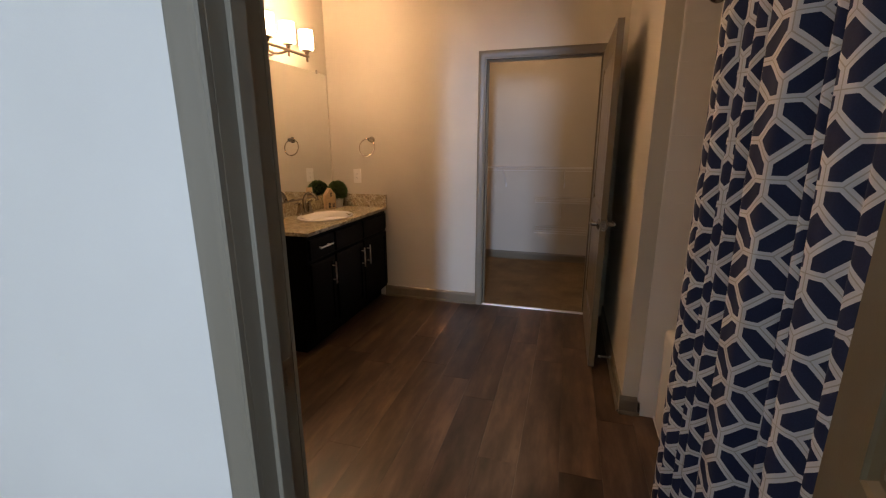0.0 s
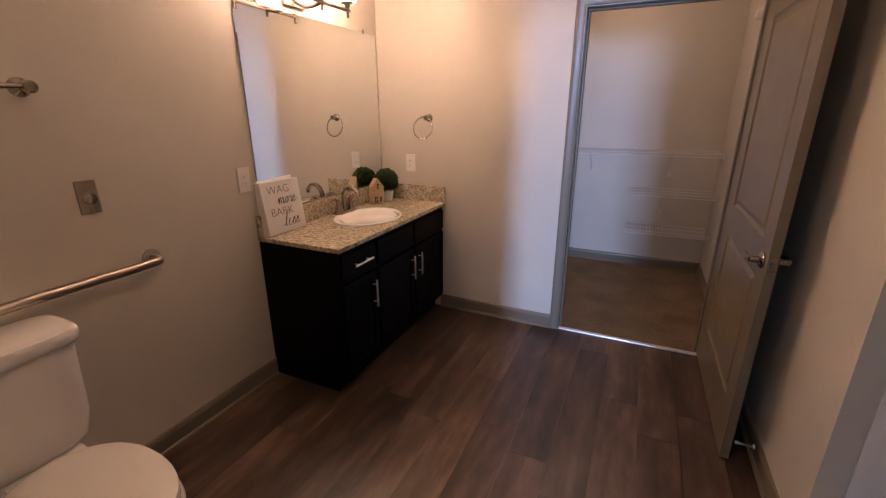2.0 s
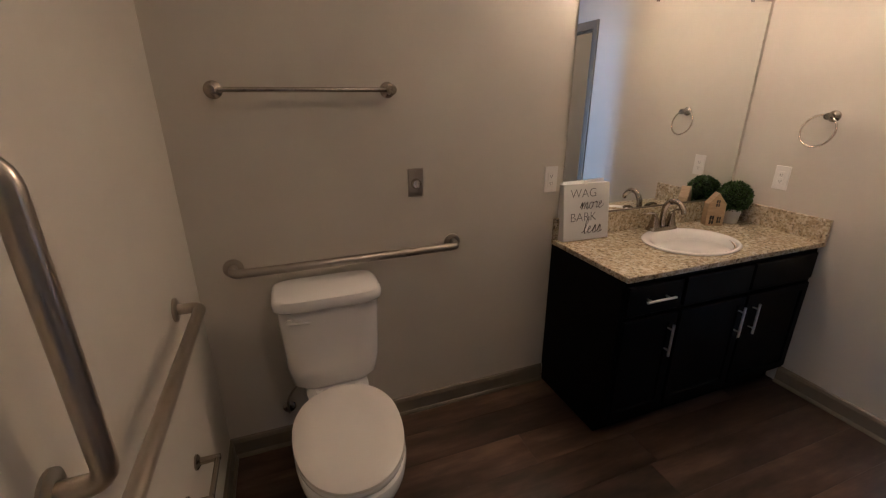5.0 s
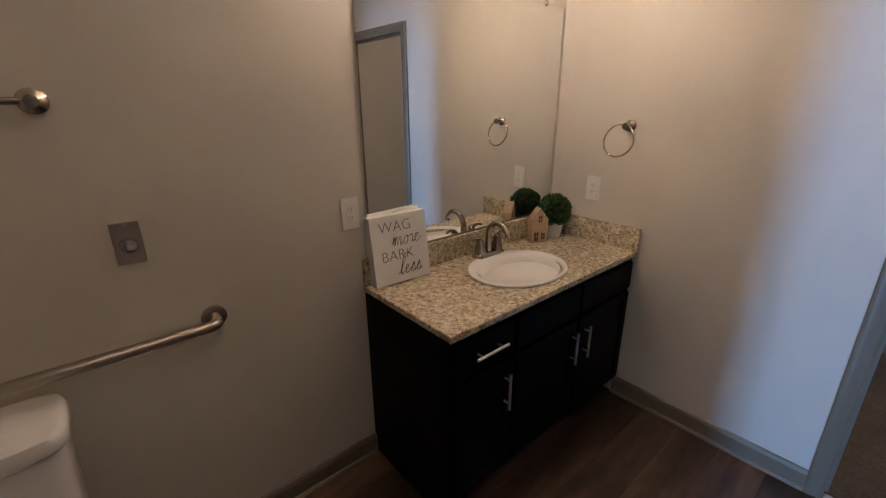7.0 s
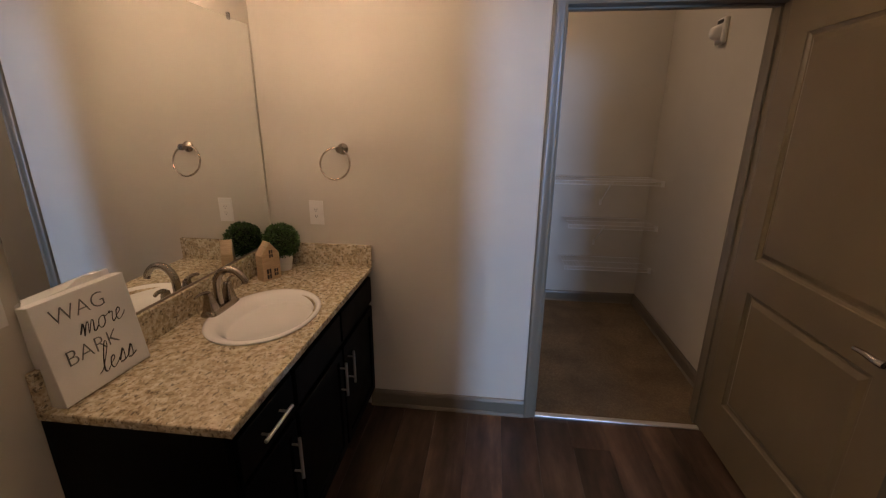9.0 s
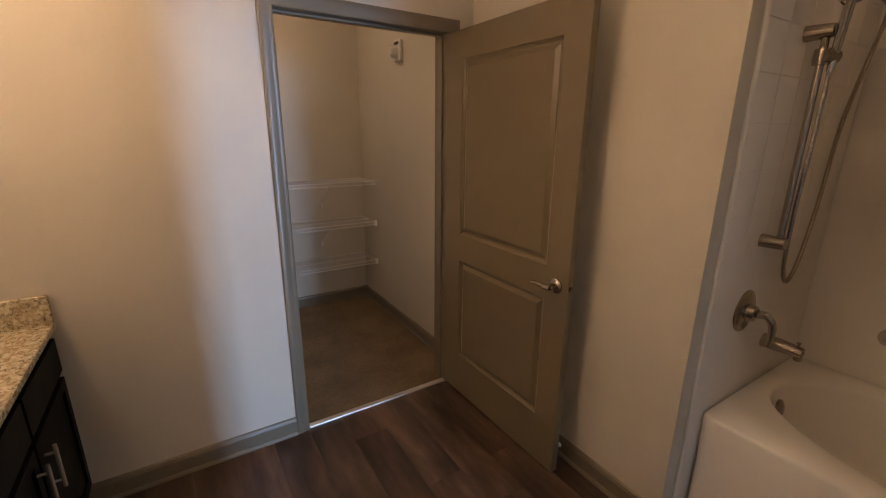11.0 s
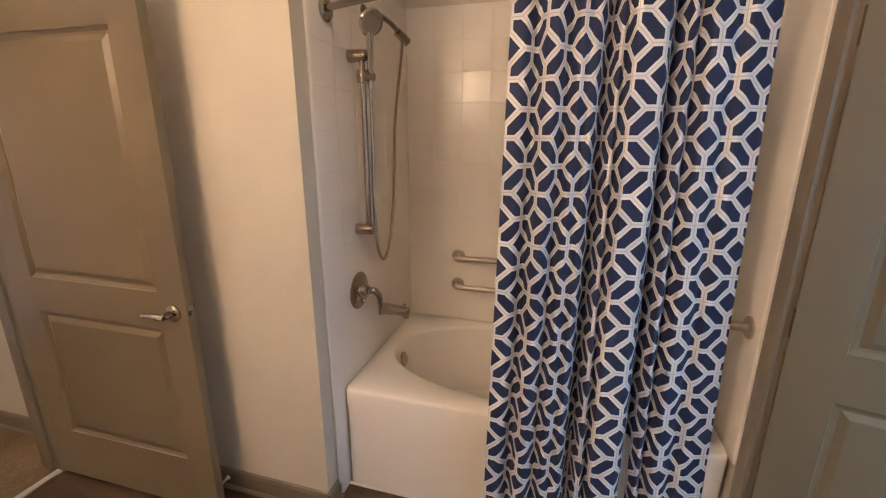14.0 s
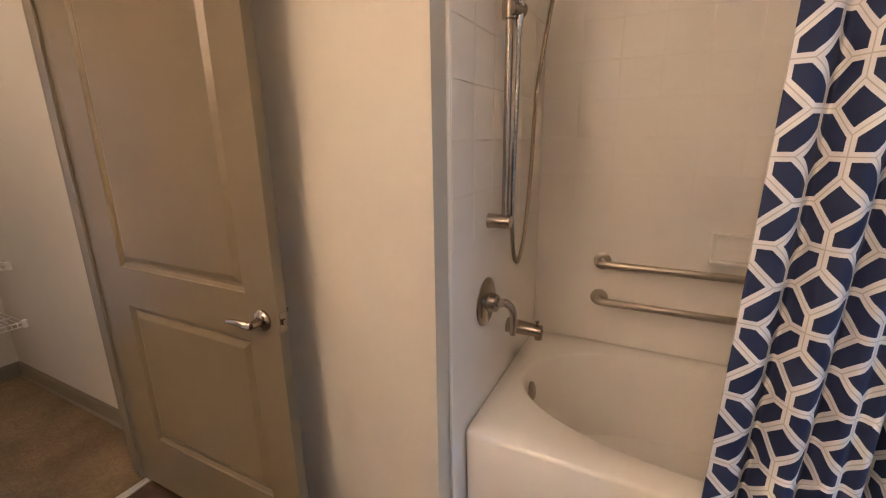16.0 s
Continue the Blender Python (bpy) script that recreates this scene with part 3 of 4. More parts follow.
part("deck_plate", sections([block_ring(FY, z, hx, hy) for z, hx, hy in ((-0.004, 0.032, 0.088), (0.004, 0.032, 0.088), (0.013, 0.026, 0.081), (0.015, 0.023, 0.078))]), NICKEL, faucet, smooth=40)
part("spout", tube(curve_points([(FX, FY, FZ + 0.008), (FX - 0.002, FY, FZ + 0.07), (FX + 0.004, FY, FZ + 0.122), (FX + 0.036, FY, FZ + 0.158), (FX + 0.080, FY, FZ + 0.158), (FX + 0.112, FY, FZ + 0.130), (FX + 0.120, FY, FZ + 0.108)], 7), lambda q: 0.0165 - 0.0045 * q, 16), NICKEL, faucet, smooth=50)
for s in (-1, 1):
    y = FY + s * 0.055
    handle = part("tap", sections([block_ring(y + s * dy, z, h, h) for z, h, dy in ((0.012, 0.024, 0), (0.022, 0.0225, 0), (0.050, 0.0165, 0.002), (0.074, 0.0125, 0.004), (0.082, 0.0125, 0.005), (0.087, 0.009, 0.006))]), NICKEL, faucet, smooth=40)
    part("tap_lever", tube(curve_points([(FX, y + s * 0.002, FZ + 0.084), (FX - 0.003, y + s * 0.022, FZ + 0.091), (FX - 0.006, y + s * 0.046, FZ + 0.093), (FX - 0.009, y + s * 0.066, FZ + 0.088)], 5), lambda q: 0.0095 - 0.003 * q, 10, 0.6), NICKEL, handle, smooth=50)

# ---- mirror and vanity light ----
mirror = thing("wall_mirror", (WEST, 2.98, 0.96), "large frameless wall mirror over the vanity", "mirror")
part("glass", boxes((WEST + 0.001, WEST + 0.007, 2.388, 3.572, 0.960, 1.985), bevel=0.0012), MIRROR, mirror)
part("channel", boxes((WEST, WEST + 0.010, 2.388, 3.572, 0.9575, 0.966), bevel=0.001), BRONZE, mirror, "dark metal channel under the glass")
for y in (2.53, 3.43):
    part("clip", joined(boxes((WEST, WEST + 0.012, y - 0.007, y + 0.007, 1.975, 2.003), bevel=0.002), lathe([(0, 0), (0.004, 0), (0.003, 0.003), (0, 0.003)], (WEST + 0.012, y, 1.995), "x", 10)), CLEAR, mirror, "clear plastic mirror clip")

LX = -1.80
light = thing("vanity_light", (WEST, 2.79, 1.98), "three-light vanity fixture with lit frosted glass shades", "wall light")
part("backplate", boxes((WEST, WEST + 0.022, 2.71, 2.87, 2.012, 2.125), bevel=0.006, segments=2), BRONZE, light)
part("arm", tube(curve_points([(WEST + 0.015, 2.79, 2.045), (WEST + 0.07, 2.79, 2.015), (WEST + 0.13, 2.79, 2.008), (LX, 2.79, 2.022)], 6), 0.009, 10), BRONZE, light, smooth=50)
part("crossbar", boxes((LX - 0.008, LX + 0.008, 2.56, 3.03, 2.016, 2.032), bevel=0.002), BRONZE, light)
for y in (2.575, 2.792, 3.010):
    cup = part("cup", lathe([(0, -0.035), (0.007, -0.035), (0.008, -0.028), (0.007, 0.012), (0.014, 0.018), (0.017, 0.034), (0.036, 0.040), (0.036, 0.046), (0, 0.047)], (LX, y, 2.020), "z", 20), BRONZE, light, smooth=40)
    part("shade", lathe([(0.014, 0.0), (0.046, 0.0), (0.050, 0.006), (0.050, 0.128), (0.047, 0.128), (0.045, 0.008), (0.014, 0.004)], (LX, y, 2.068), "z", 28), SHADE, light, "glowing frosted glass shade", 40)
    part("bulb", lathe([(0, 0), (0.013, 0), (0.014, 0.02), (0.026, 0.045), (0.029, 0.062), (0.022, 0.082), (0, 0.09)], (LX, y, 2.074), "z", 16), BULB, light, "bright frosted bulb", 50)

# ---- closet ceiling light and added bathroom fill light ----
def flush_light(x, y, r, label, glow):
    ob = thing("ceiling_light", (x, y, CEIL), label, "ceiling light")
    part("base", lathe([(0, 0), (r, 0), (r + 0.003, 0.010), (r - 0.005, 0.028), (r - 0.015, 0.030), (0, 0.030)], (x, y, CEIL), "-z", 36), PLASTIC, ob, smooth=40)
    part("diffuser", lathe([(r - 0.017, 0.030), (r - 0.020, 0.045), (r - 0.045, 0.062), (r - 0.08, 0.073), (0, 0.077)], (x, y, CEIL), "-z", 36), glow, ob, "glowing frosted diffuser", 60)
    return ob


# unseen fill, added to lift the bathroom where the vanity light leaves it dim
flush_light(-0.40, 1.65, 0.165, "unseen round fill light added under the bathroom ceiling", FILL_GLOW)
flush_light(-0.45, 4.50, 0.145, "lit round flush ceiling light in the closet", CLOSET_GLOW)

# ---- things on the counter ----
def lettering(words, size, m, mat, parent, shear=0.0, fat=0.0):
    """Built-in letters as a thin mesh."""
    data = bpy.data.curves.new("lettering", "FONT")
    data.body, data.size, data.shear, data.extrude, data.offset = words, size, shear, 0.0004, fat
    data.align_x = "LEFT"
    ob = bpy.data.objects.new("lettering", data)
    scene.collection.objects.link(ob)
    me = bpy.data.meshes.new_from_object(ob.evaluated_get(bpy.context.evaluated_depsgraph_get()))
    bpy.data.objects.remove(ob)
    me.transform(m)
    me.materials.clear()
    me.materials.append(mat)
    out = new("lettering", me)
    out.parent = parent
    if parent.type == "EMPTY":
        out.matrix_parent_inverse = Matrix.Translation(-parent.location)
    return out


# local x runs along the sign's foot, local y up its face, local z out of it
SIGN_AT = Matrix.Translation((-1.925, 2.372, COUNTER)) @ Matrix(((0, 0, 1, 0), (1, 0, 0, 0), (0, 1, 0, 0), (0, 0, 0, 1))) @ pose(0, 0, 0, -7, 0, 0) @ pose(0, 0, 0, 0, -3, 0)
sign = thing("word_sign", (-1.925, 2.49, COUNTER), "white box sign with black lettering leaning on the backsplash", "sign")
block = part("board", moved(boxes((0, 0.262, 0.004, 0.286, -0.038, 0.0), bevel=0.0015), SIGN_AT), SIGN, sign)
part("back_board", moved(boxes((0.004, 0.256, 0.004, 0.302, -0.058, -0.0400), bevel=0.001), SIGN_AT), SIGN, sign, "white backing board")
for words, size, x, y, fat in (("WAG", 0.062, 0.036, 0.218, -0.0012), ("BARK", 0.062, 0.036, 0.100, -0.0012)):
    lettering(words, size, SIGN_AT @ pose(x, y, 0.0006), GREY_INK, sign, 0, fat)

# handwritten words, one pen stroke a letter
STROKES = {
    "m": ((-0.3, 0.2), (0, 0.9), (0.08, 0.3), (0.06, 0.0), (0.33, 0.85), (0.5, 0.8), (0.5, 0.02), (0.8, 0.85), (0.98, 0.8), (0.98, 0.1), (1.15, 0.0), (1.4, 0.3)),
    "o": ((0.5, 0.9), (0.15, 0.7), (0.1, 0.2), (0.4, 0.0), (0.7, 0.3), (0.65, 0.8), (0.45, 0.9), (0.8, 0.75), (1.1, 0.85)),
    "r": ((0.1, 1.0), (0.12, 0.8), (0.4, 0.85), (0.35, 0.3), (0.45, 0.05), (0.8, 0.3)),
    "e": ((0.1, 0.4), (0.45, 0.7), (0.35, 0.95), (0.1, 0.8), (0.05, 0.3), (0.3, 0.0), (0.7, 0.2), (0.95, 0.5)),
    "l": ((-0.5, 0.1), (-0.1, 0.4), (0.5, 1.7), (0.52, 2.2), (0.3, 2.2), (0.05, 1.2), (0.0, 0.3), (0.25, 0.0), (0.7, 0.35)),
    "s": ((-0.1, 0.25), (0.3, 1.05), (0.45, 0.6), (0.45, 0.15), (0.15, 0.0), (0.0, 0.12), (0.4, 0.1), (0.85, 0.3)),
}


def script(word, x, y, wide, high, gaps):
    """A joined handwritten word of flat pen strokes, leaning to the right."""
    pieces = []
    for letter, gap in zip(word, gaps):
        line = [((gap + px + 0.22 * py) * wide, py * high, 0.0006) for px, py in STROKES[letter]]
        pieces.append(tube(curve_points(line, 7), lambda q: 0.0023 + 0.0008 * math.sin(9 * q), 6, 0.35))
    part("lettering", moved(joined(*pieces), SIGN_AT @ pose(x, y, 0)), INK, sign, "black handwritten word")


script("more", 0.100, 0.160, 0.030, 0.036, (0.0, 1.4, 2.5, 3.25))
script("less", 0.118, 0.036, 0.030, 0.037, (0.0, 0.65, 1.7, 2.6))


def little_house():
    w, d = 0.092, 0.05
    m = Matrix.Translation((-1.893, 3.345, COUNTER)) @ pose(0, 0, 0, 0, 0, 62)
    ob = thing("wooden_house", (-1.893, 3.345, COUNTER), "small natural wood house ornament with cut windows", "ornament")
    up = m @ Matrix(((1, 0, 0, 0), (0, 0, -1, d / 2), (0, 1, 0, 0), (0, 0, 0, 1)))
    body = prism([(-w / 2, 0), (w / 2, 0), (w / 2, 0.125), (0, 0.185), (-w / 2, 0.125)], up, d)
    bmesh.ops.bevel(body, geom=list(body.edges), offset=0.002, segments=1, affect="EDGES")
    part("block", body, BLOCK_WOOD, ob)
    y = -d / 2 - 0.0012
    def cut(x0, x1, z0, z1):
        return moved(boxes((x0, x1, y, y + 0.003, z0, z1)), m)
    for x0, x1, z0, z1 in ((-0.028, -0.006, 0.010, 0.058), (0.010, 0.030, 0.018, 0.052), (-0.008, 0.010, 0.110, 0.146)):
        hole = part("window_cut", cut(x0, x1, z0, z1), INK, ob, "dark cut-out window")
        mid, half = (x0 + x1) / 2, (z0 + z1) / 2
        part("glazing_bar", moved(boxes((mid - 0.0013, mid + 0.0013, y - 0.001, y + 0.002, z0, z1), (x0, x1, y - 0.001, y + 0.002, half - 0.0013, half + 0.0013)), m), BLOCK_WOOD, hole)
    return ob


little_house()


def foliage_ball(centre, radius, count):
    """A clipped ball of small pointed leaves, with twigs inside."""
    bm = bmesh.new()
    rng = random.Random(5)
    for _ in range(count):
        d = Vector((rng.gauss(0, 1), rng.gauss(0, 1), rng.gauss(0, 1))).normalized()
        bumpy = 1 + 0.10 * noise.noise(d * 3.0) + 0.05 * noise.noise(d * 9.0)
        at = Vector(centre) + d * radius * bumpy * rng.uniform(0.80, 1.0)
        out = (d + Vector((rng.gauss(0, 0.6), rng.gauss(0, 0.6), rng.gauss(0, 0.6) + 0.2))).normalized()
        side = out.orthogonal().normalized()
        side.rotate(Matrix.Rotation(rng.uniform(0, 6.28), 3, out))
        n = out.cross(side)
        l, w = rng.uniform(0.010, 0.017), rng.uniform(0.0035, 0.0055)
        q = [at, at + out * l * 0.5 + side * w + n * 0.001, at + out * l, at + out * l * 0.5 - side * w + n * 0.001]
        bm.faces.new([bm.verts.new(p) for p in q])
    bmesh.ops.recalc_face_normals(bm, faces=bm.faces)
    return bm


PX, PY = -1.893, 3.485
plant = thing("potted_topiary", (PX, PY, COUNTER), "small round green topiary in a white pot", "plant")
pot = part("pot", lathe([(0, 0), (0.036, 0.0), (0.039, 0.004), (0.049, 0.078), (0.051, 0.082), (0.047, 0.084), (0.043, 0.072), (0, 0.070)], (PX, PY, COUNTER), "z", 24), POT, plant, "white tapered pot", 40)
part("core", lathe([(0, -0.072), (0.036, -0.058), (0.066, -0.02), (0.068, 0.015), (0.045, 0.055), (0, 0.070)], (PX, PY, COUNTER + 0.147), "z", 16), material("inner_foliage", (0.010, 0.022, 0.006), 0.9), plant)
tagged(part("foliage", foliage_ball((PX, PY, COUNTER + 0.147), 0.083, 2600), LEAF, plant, "dense small green leaves"), kind="stuff")


# ---- wall plates ----
def plate(name, label, category, m, w, h, mat, kind):
    """A cover plate on a wall: local x across, y up, z out of the wall."""
    ob = thing(name, m.translation, label, category)
    part("cover", moved(boxes((-w / 2, w / 2, -h / 2, h / 2, 0, 0.006), bevel=0.0025, segments=2), m), mat, ob)
    if kind == "outlet":
        part("insert", moved(boxes((-0.017, 0.017, -0.034, 0.034, 0.0055, 0.008), bevel=0.001), m), PLASTIC, ob)
        for cy in (-0.017, 0.017):
            part("socket_slots", moved(boxes((-0.007, -0.005, cy - 0.003, cy + 0.005, 0.0075, 0.0086), (0.005, 0.007, cy - 0.003, cy + 0.005, 0.0075, 0.0086), (-0.002, 0.002, cy - 0.010, cy - 0.007, 0.0075, 0.0086)), m), SLOT, ob)
        part("test_button", moved(boxes((-0.008, 0.008, -0.003, 0.003, 0.0075, 0.0095), bevel=0.0005), m), PLASTIC, ob)
    elif kind == "switch":
        for cy in (-0.018, 0.018):
            part("switch", moved(boxes((-0.011, 0.011, cy - 0.012, cy + 0.012, 0.0055, 0.009), bevel=0.001), m), PLASTIC, ob)
            part("toggle", moved(boxes((-0.003, 0.003, cy - 0.004, cy + 0.006, 0.008, 0.014), bevel=0.001), m), SIGN_EDGE, ob)
    elif kind == "call":
        part("knob", moved(lathe([(0, 0), (0.022, 0.0), (0.021, 0.014), (0.017, 0.022), (0, 0.024)], (0, -0.004, 0.006), "z", 24), m), CHROME, ob, "round glossy push knob", 40)
        for cy in (-0.050, 0.050):
            part("screw", moved(lathe([(0, 0), (0.0035, 0), (0.0025, 0.0016), (0, 0.0018)], (0, cy, 0.006), "z", 10), m), STEEL, ob)
    return ob


ON_WEST = Matrix(((0, 0, 1, 0), (1, 0, 0, 0), (0, 1, 0, 0), (0, 0, 0, 1)))
ON_NORTH = Matrix(((1, 0, 0, 0), (0, 0, -1, 0), (0, 1, 0, 0), (0, 0, 0, 1)))
ON_SOUTH = Matrix(((-1, 0, 0, 0), (0, 0, 1, 0), (0, 1, 0, 0), (0, 0, 0, 1)))
ON_EAST = Matrix(((0, 0, -1, 0), (-1, 0, 0, 0), (0, 1, 0, 0), (0, 0, 0, 1)))
plate("wall_outlet", "white outlet plate beside the mirror", "outlet", Matrix.Translation((WEST, 2.318, 1.155)) @ ON_WEST, 0.072, 0.124, PLASTIC, "outlet")
plate("wall_outlet", "white outlet plate above the counter", "outlet", Matrix.Translation((-1.746, NORTH, 1.119)) @ ON_NORTH, 0.074, 0.124, PLASTIC, "outlet")
plate("call_button", "square steel plate with round push knob", "call button", Matrix.Translation((WEST, 1.638, 1.188)) @ ON_WEST, 0.068, 0.120, STEEL, "call")
plate("light_switch", "white switch plate near the entry door", "switch", Matrix.Translation((-0.66, SOUTH, 1.10)) @ ON_SOUTH, 0.072, 0.118, PLASTIC, "switch")


# ---- bars and rings ----
def flange(place, axis, r=0.038, t=0.010):
    return lathe([(0, 0), (r, 0), (r, t * 0.6), (r * 0.8, t), (0, t)], place, axis, 26)


def grab_bar(label, a, b, out, r=0.0175, stand=0.055, bend=0.05):
    """A bar whose bent ends run into round flanges on the wall; out is the wall's normal."""
    a, b, o = Vector(a), Vector(b), Vector(out)
    ob = thing("grab_bar", a, label, "grab bar")
    axis = {(1, 0, 0): "x", (-1, 0, 0): "-x", (0, 1, 0): "y", (0, -1, 0): "-y"}[tuple(int(round(v)) for v in o)]
    part("bar", tube(bent([a, a + o * (stand + r), b + o * (stand + r), b], bend), r, 16), STEEL, ob, smooth=50)
    for q in (a, b):
        part("flange", flange(q, axis), STEEL, ob, smooth=40)
    return ob


grab_bar("horizontal satin steel grab bar behind the toilet", (WEST, 0.886, 0.902), (WEST, 1.806, 0.902), (1, 0, 0))
grab_bar("upright satin steel grab bar beside the toilet", (-0.892, SOUTH, 1.000), (-0.892, SOUTH, 1.468), (0, 1, 0))
grab_bar("long horizontal satin steel grab bar beside the toilet", (-1.66, SOUTH, 0.914), (-0.60, SOUTH, 0.914), (0, 1, 0))
grab_bar("satin steel grab bar on the bathtub back wall", (TUB_E - 0.012, 1.938, 0.895), (TUB_E - 0.012, 0.98, 0.895), (-1, 0, 0), 0.016, 0.045, 0.04)
grab_bar("satin steel grab bar on the bathtub back wall", (TUB_E - 0.012, 1.940, 0.722), (TUB_E - 0.012, 0.98, 0.722), (-1, 0, 0), 0.016, 0.045, 0.04)
grab_bar("satin steel grab bar at the foot of the bathtub", (0.660, TUB_S + 0.012, 0.962), (1.26, TUB_S + 0.012, 0.962), (0, 1, 0), 0.016, 0.045, 0.04)

towel = thing("towel_bar", (WEST, 1.23, 1.557), "brushed nickel towel bar on round posts", "towel bar")
for y in (0.924, 1.532):
    part("post", lathe([(0, 0), (0.030, 0), (0.030, 0.007), (0.024, 0.013), (0.013, 0.022), (0.012, 0.050), (0.019, 0.058), (0.019, 0.078), (0.014, 0.083), (0, 0.084)], (WEST, y, 1.557), "x", 22), NICKEL, towel, smooth=40)
part("rail", tube([(WEST + 0.067, 0.924, 1.557), (WEST + 0.067, 1.532, 1.557)], 0.0088, 12), NICKEL, towel, smooth=50)

ring = thing("towel_ring", (-1.588, NORTH, 1.438), "brushed nickel towel ring on a round post", "towel ring")
part("post", lathe([(0, 0), (0.027, 0), (0.027, 0.006), (0.021, 0.012), (0.012, 0.02), (0.011, 0.042), (0.017, 0.048), (0.015, 0.06), (0, 0.062)], (-1.588, NORTH, 1.438), "-y", 22), NICKEL, ring, smooth=40)
RC = Vector((-1.610, NORTH - 0.060, 1.372))
part("ring", tube([RC + Vector((0.073 * math.cos(a), 0.030 * math.sin(a) * 0.6, 0.073 * math.sin(a))) for a in [2 * math.pi * k / 40 for k in range(41)]], 0.0045, 10), PALE_NICKEL, ring, smooth=60)

holder = thing("toilet_paper_holder", (-1.42, SOUTH, 0.46), "empty brushed nickel toilet paper holder", "paper holder")
for x in (-1.50, -1.34):
    part("post", lathe([(0, 0), (0.024, 0), (0.024, 0.006), (0.012, 0.014), (0.010, 0.07), (0, 0.072)], (x, SOUTH, 0.46), "y", 18), NICKEL, holder, smooth=40)
part("roller", tube([(-1.50, SOUTH + 0.062, 0.46), (-1.34, SOUTH + 0.062, 0.46)], 0.008, 12), NICKEL, holder, smooth=50)


# ---- toilet ----
TY = 1.218
toilet = thing("toilet", (-1.6, TY, 0), "white two-piece toilet with its lid closed", "toilet")


def tank_ring(x0, x1, hw, z, power=5):
    return superellipse((x0 + x1) / 2, TY, (x1 - x0) / 2, hw, z, power, 40)


part("tank", sections([tank_ring(-1.965, -1.800, 0.140, 0.412), tank_ring(-1.972, -1.790, 0.168, 0.435), tank_ring(-1.978, -1.776, 0.182, 0.52), tank_ring(-1.982, -1.764, 0.193, 0.787)]), PORCELAIN, toilet, smooth=50)
part("tank_lid", sections([tank_ring(-1.986, -1.752, 0.200, 0.785), tank_ring(-1.988, -1.745, 0.207, 0.794), tank_ring(-1.988, -1.745, 0.207, 0.818), tank_ring(-1.984, -1.750, 0.202, 0.830), tank_ring(-1.97, -1.765, 0.19, 0.834)]), PORCELAIN, toilet, smooth=50)
part("flush_lever", joined(lathe([(0, 0), (0.013, 0), (0.013, 0.008), (0, 0.010)], (-1.768, TY - 0.150, 0.746), "x", 16), tube(curve_points([(-1.756, TY - 0.152, 0.746), (-1.750, TY - 0.12, 0.745), (-1.752, TY - 0.078, 0.740)], 4), lambda q: 0.009 - 0.002 * q, 10, 0.7)), PORCELAIN, toilet, "white flush lever", 50)


def bowl_ring(x_back, x_front, hw, z, power=2.4):
    c = x_back + (x_front - x_back) * 0.45
    return superellipse(c, TY, c - x_back, hw, z, power, 48, (x_front - c) / (c - x_back))


part("bowl", sections([bowl_ring(-1.90, -1.345, 0.118, 0.0, 3), bowl_ring(-1.90, -1.340, 0.120, 0.02, 3), bowl_ring(-1.885, -1.348, 0.113, 0.05, 2.8), bowl_ring(-1.86, -1.338, 0.113, 0.16, 2.6), bowl_ring(-1.83, -1.318, 0.122, 0.235),
     bowl_ring(-1.79, -1.270, 0.146, 0.265), bowl_ring(-1.775, -1.242, 0.172, 0.315), bowl_ring(-1.765, -1.223, 0.184, 0.36), bowl_ring(-1.76, -1.218, 0.187, 0.395), bowl_ring(-1.76, -1.223, 0.184, 0.405)]), PORCELAIN, toilet, smooth=60)
part("shelf", sections([tank_ring(-1.975, -1.72, 0.10, 0.31, 4), tank_ring(-1.975, -1.72, 0.115, 0.36, 4), tank_ring(-1.975, -1.70, 0.125, 0.407, 4)]), PORCELAIN, toilet, smooth=50)
part("seat", sections([bowl_ring(-1.745, -1.236, 0.184, 0.406, 2.2), bowl_ring(-1.748, -1.231, 0.188, 0.412, 2.2), bowl_ring(-1.748, -1.231, 0.188, 0.420, 2.2), bowl_ring(-1.745, -1.235, 0.185, 0.425, 2.2)]), PORCELAIN, toilet, smooth=50)
part("seat_lid", sections([bowl_ring(-1.742, -1.236, 0.184, 0.427, 2.2), bowl_ring(-1.746, -1.230, 0.188, 0.432, 2.2), bowl_ring(-1.745, -1.232, 0.187, 0.441, 2.2), bowl_ring(-1.735, -1.244, 0.178, 0.4465, 2.2), bowl_ring(-1.68, -1.30, 0.12, 0.449, 2.2)]), painted("seat_plastic", (0.80, 0.76, 0.70), 0.22, 20, 0.02, 0.015), toilet, smooth=50)
for s in (-1, 1):
    part("hinge_cap", boxes((-1.762, -1.738, TY + s * 0.075 - 0.015, TY + s * 0.075 + 0.015, 0.407, 0.432), bevel=0.006, segments=2), PORCELAIN, toilet, smooth=50)
    part("bolt_cap", lathe([(0, 0), (0.013, 0), (0.012, 0.010), (0.006, 0.016), (0, 0.017)], (-1.62, TY + s * 0.112, 0.018), "z", 14), PORCELAIN, toilet, smooth=50)
valve = thing("shutoff_valve", (WEST, 1.010, 0.20), "chrome water shut-off valve with supply hose", "valve")
part("escutcheon", lathe([(0, 0), (0.030, 0), (0.024, 0.008), (0.012, 0.012), (0, 0.012)], (WEST, 1.010, 0.20), "x", 20), CHROME, valve, smooth=40)
part("stem", lathe([(0, 0), (0.009, 0), (0.009, 0.04), (0.013, 0.042), (0.013, 0.062), (0, 0.062)], (WEST + 0.01, 1.010, 0.20), "x", 14), CHROME, valve, smooth=40)
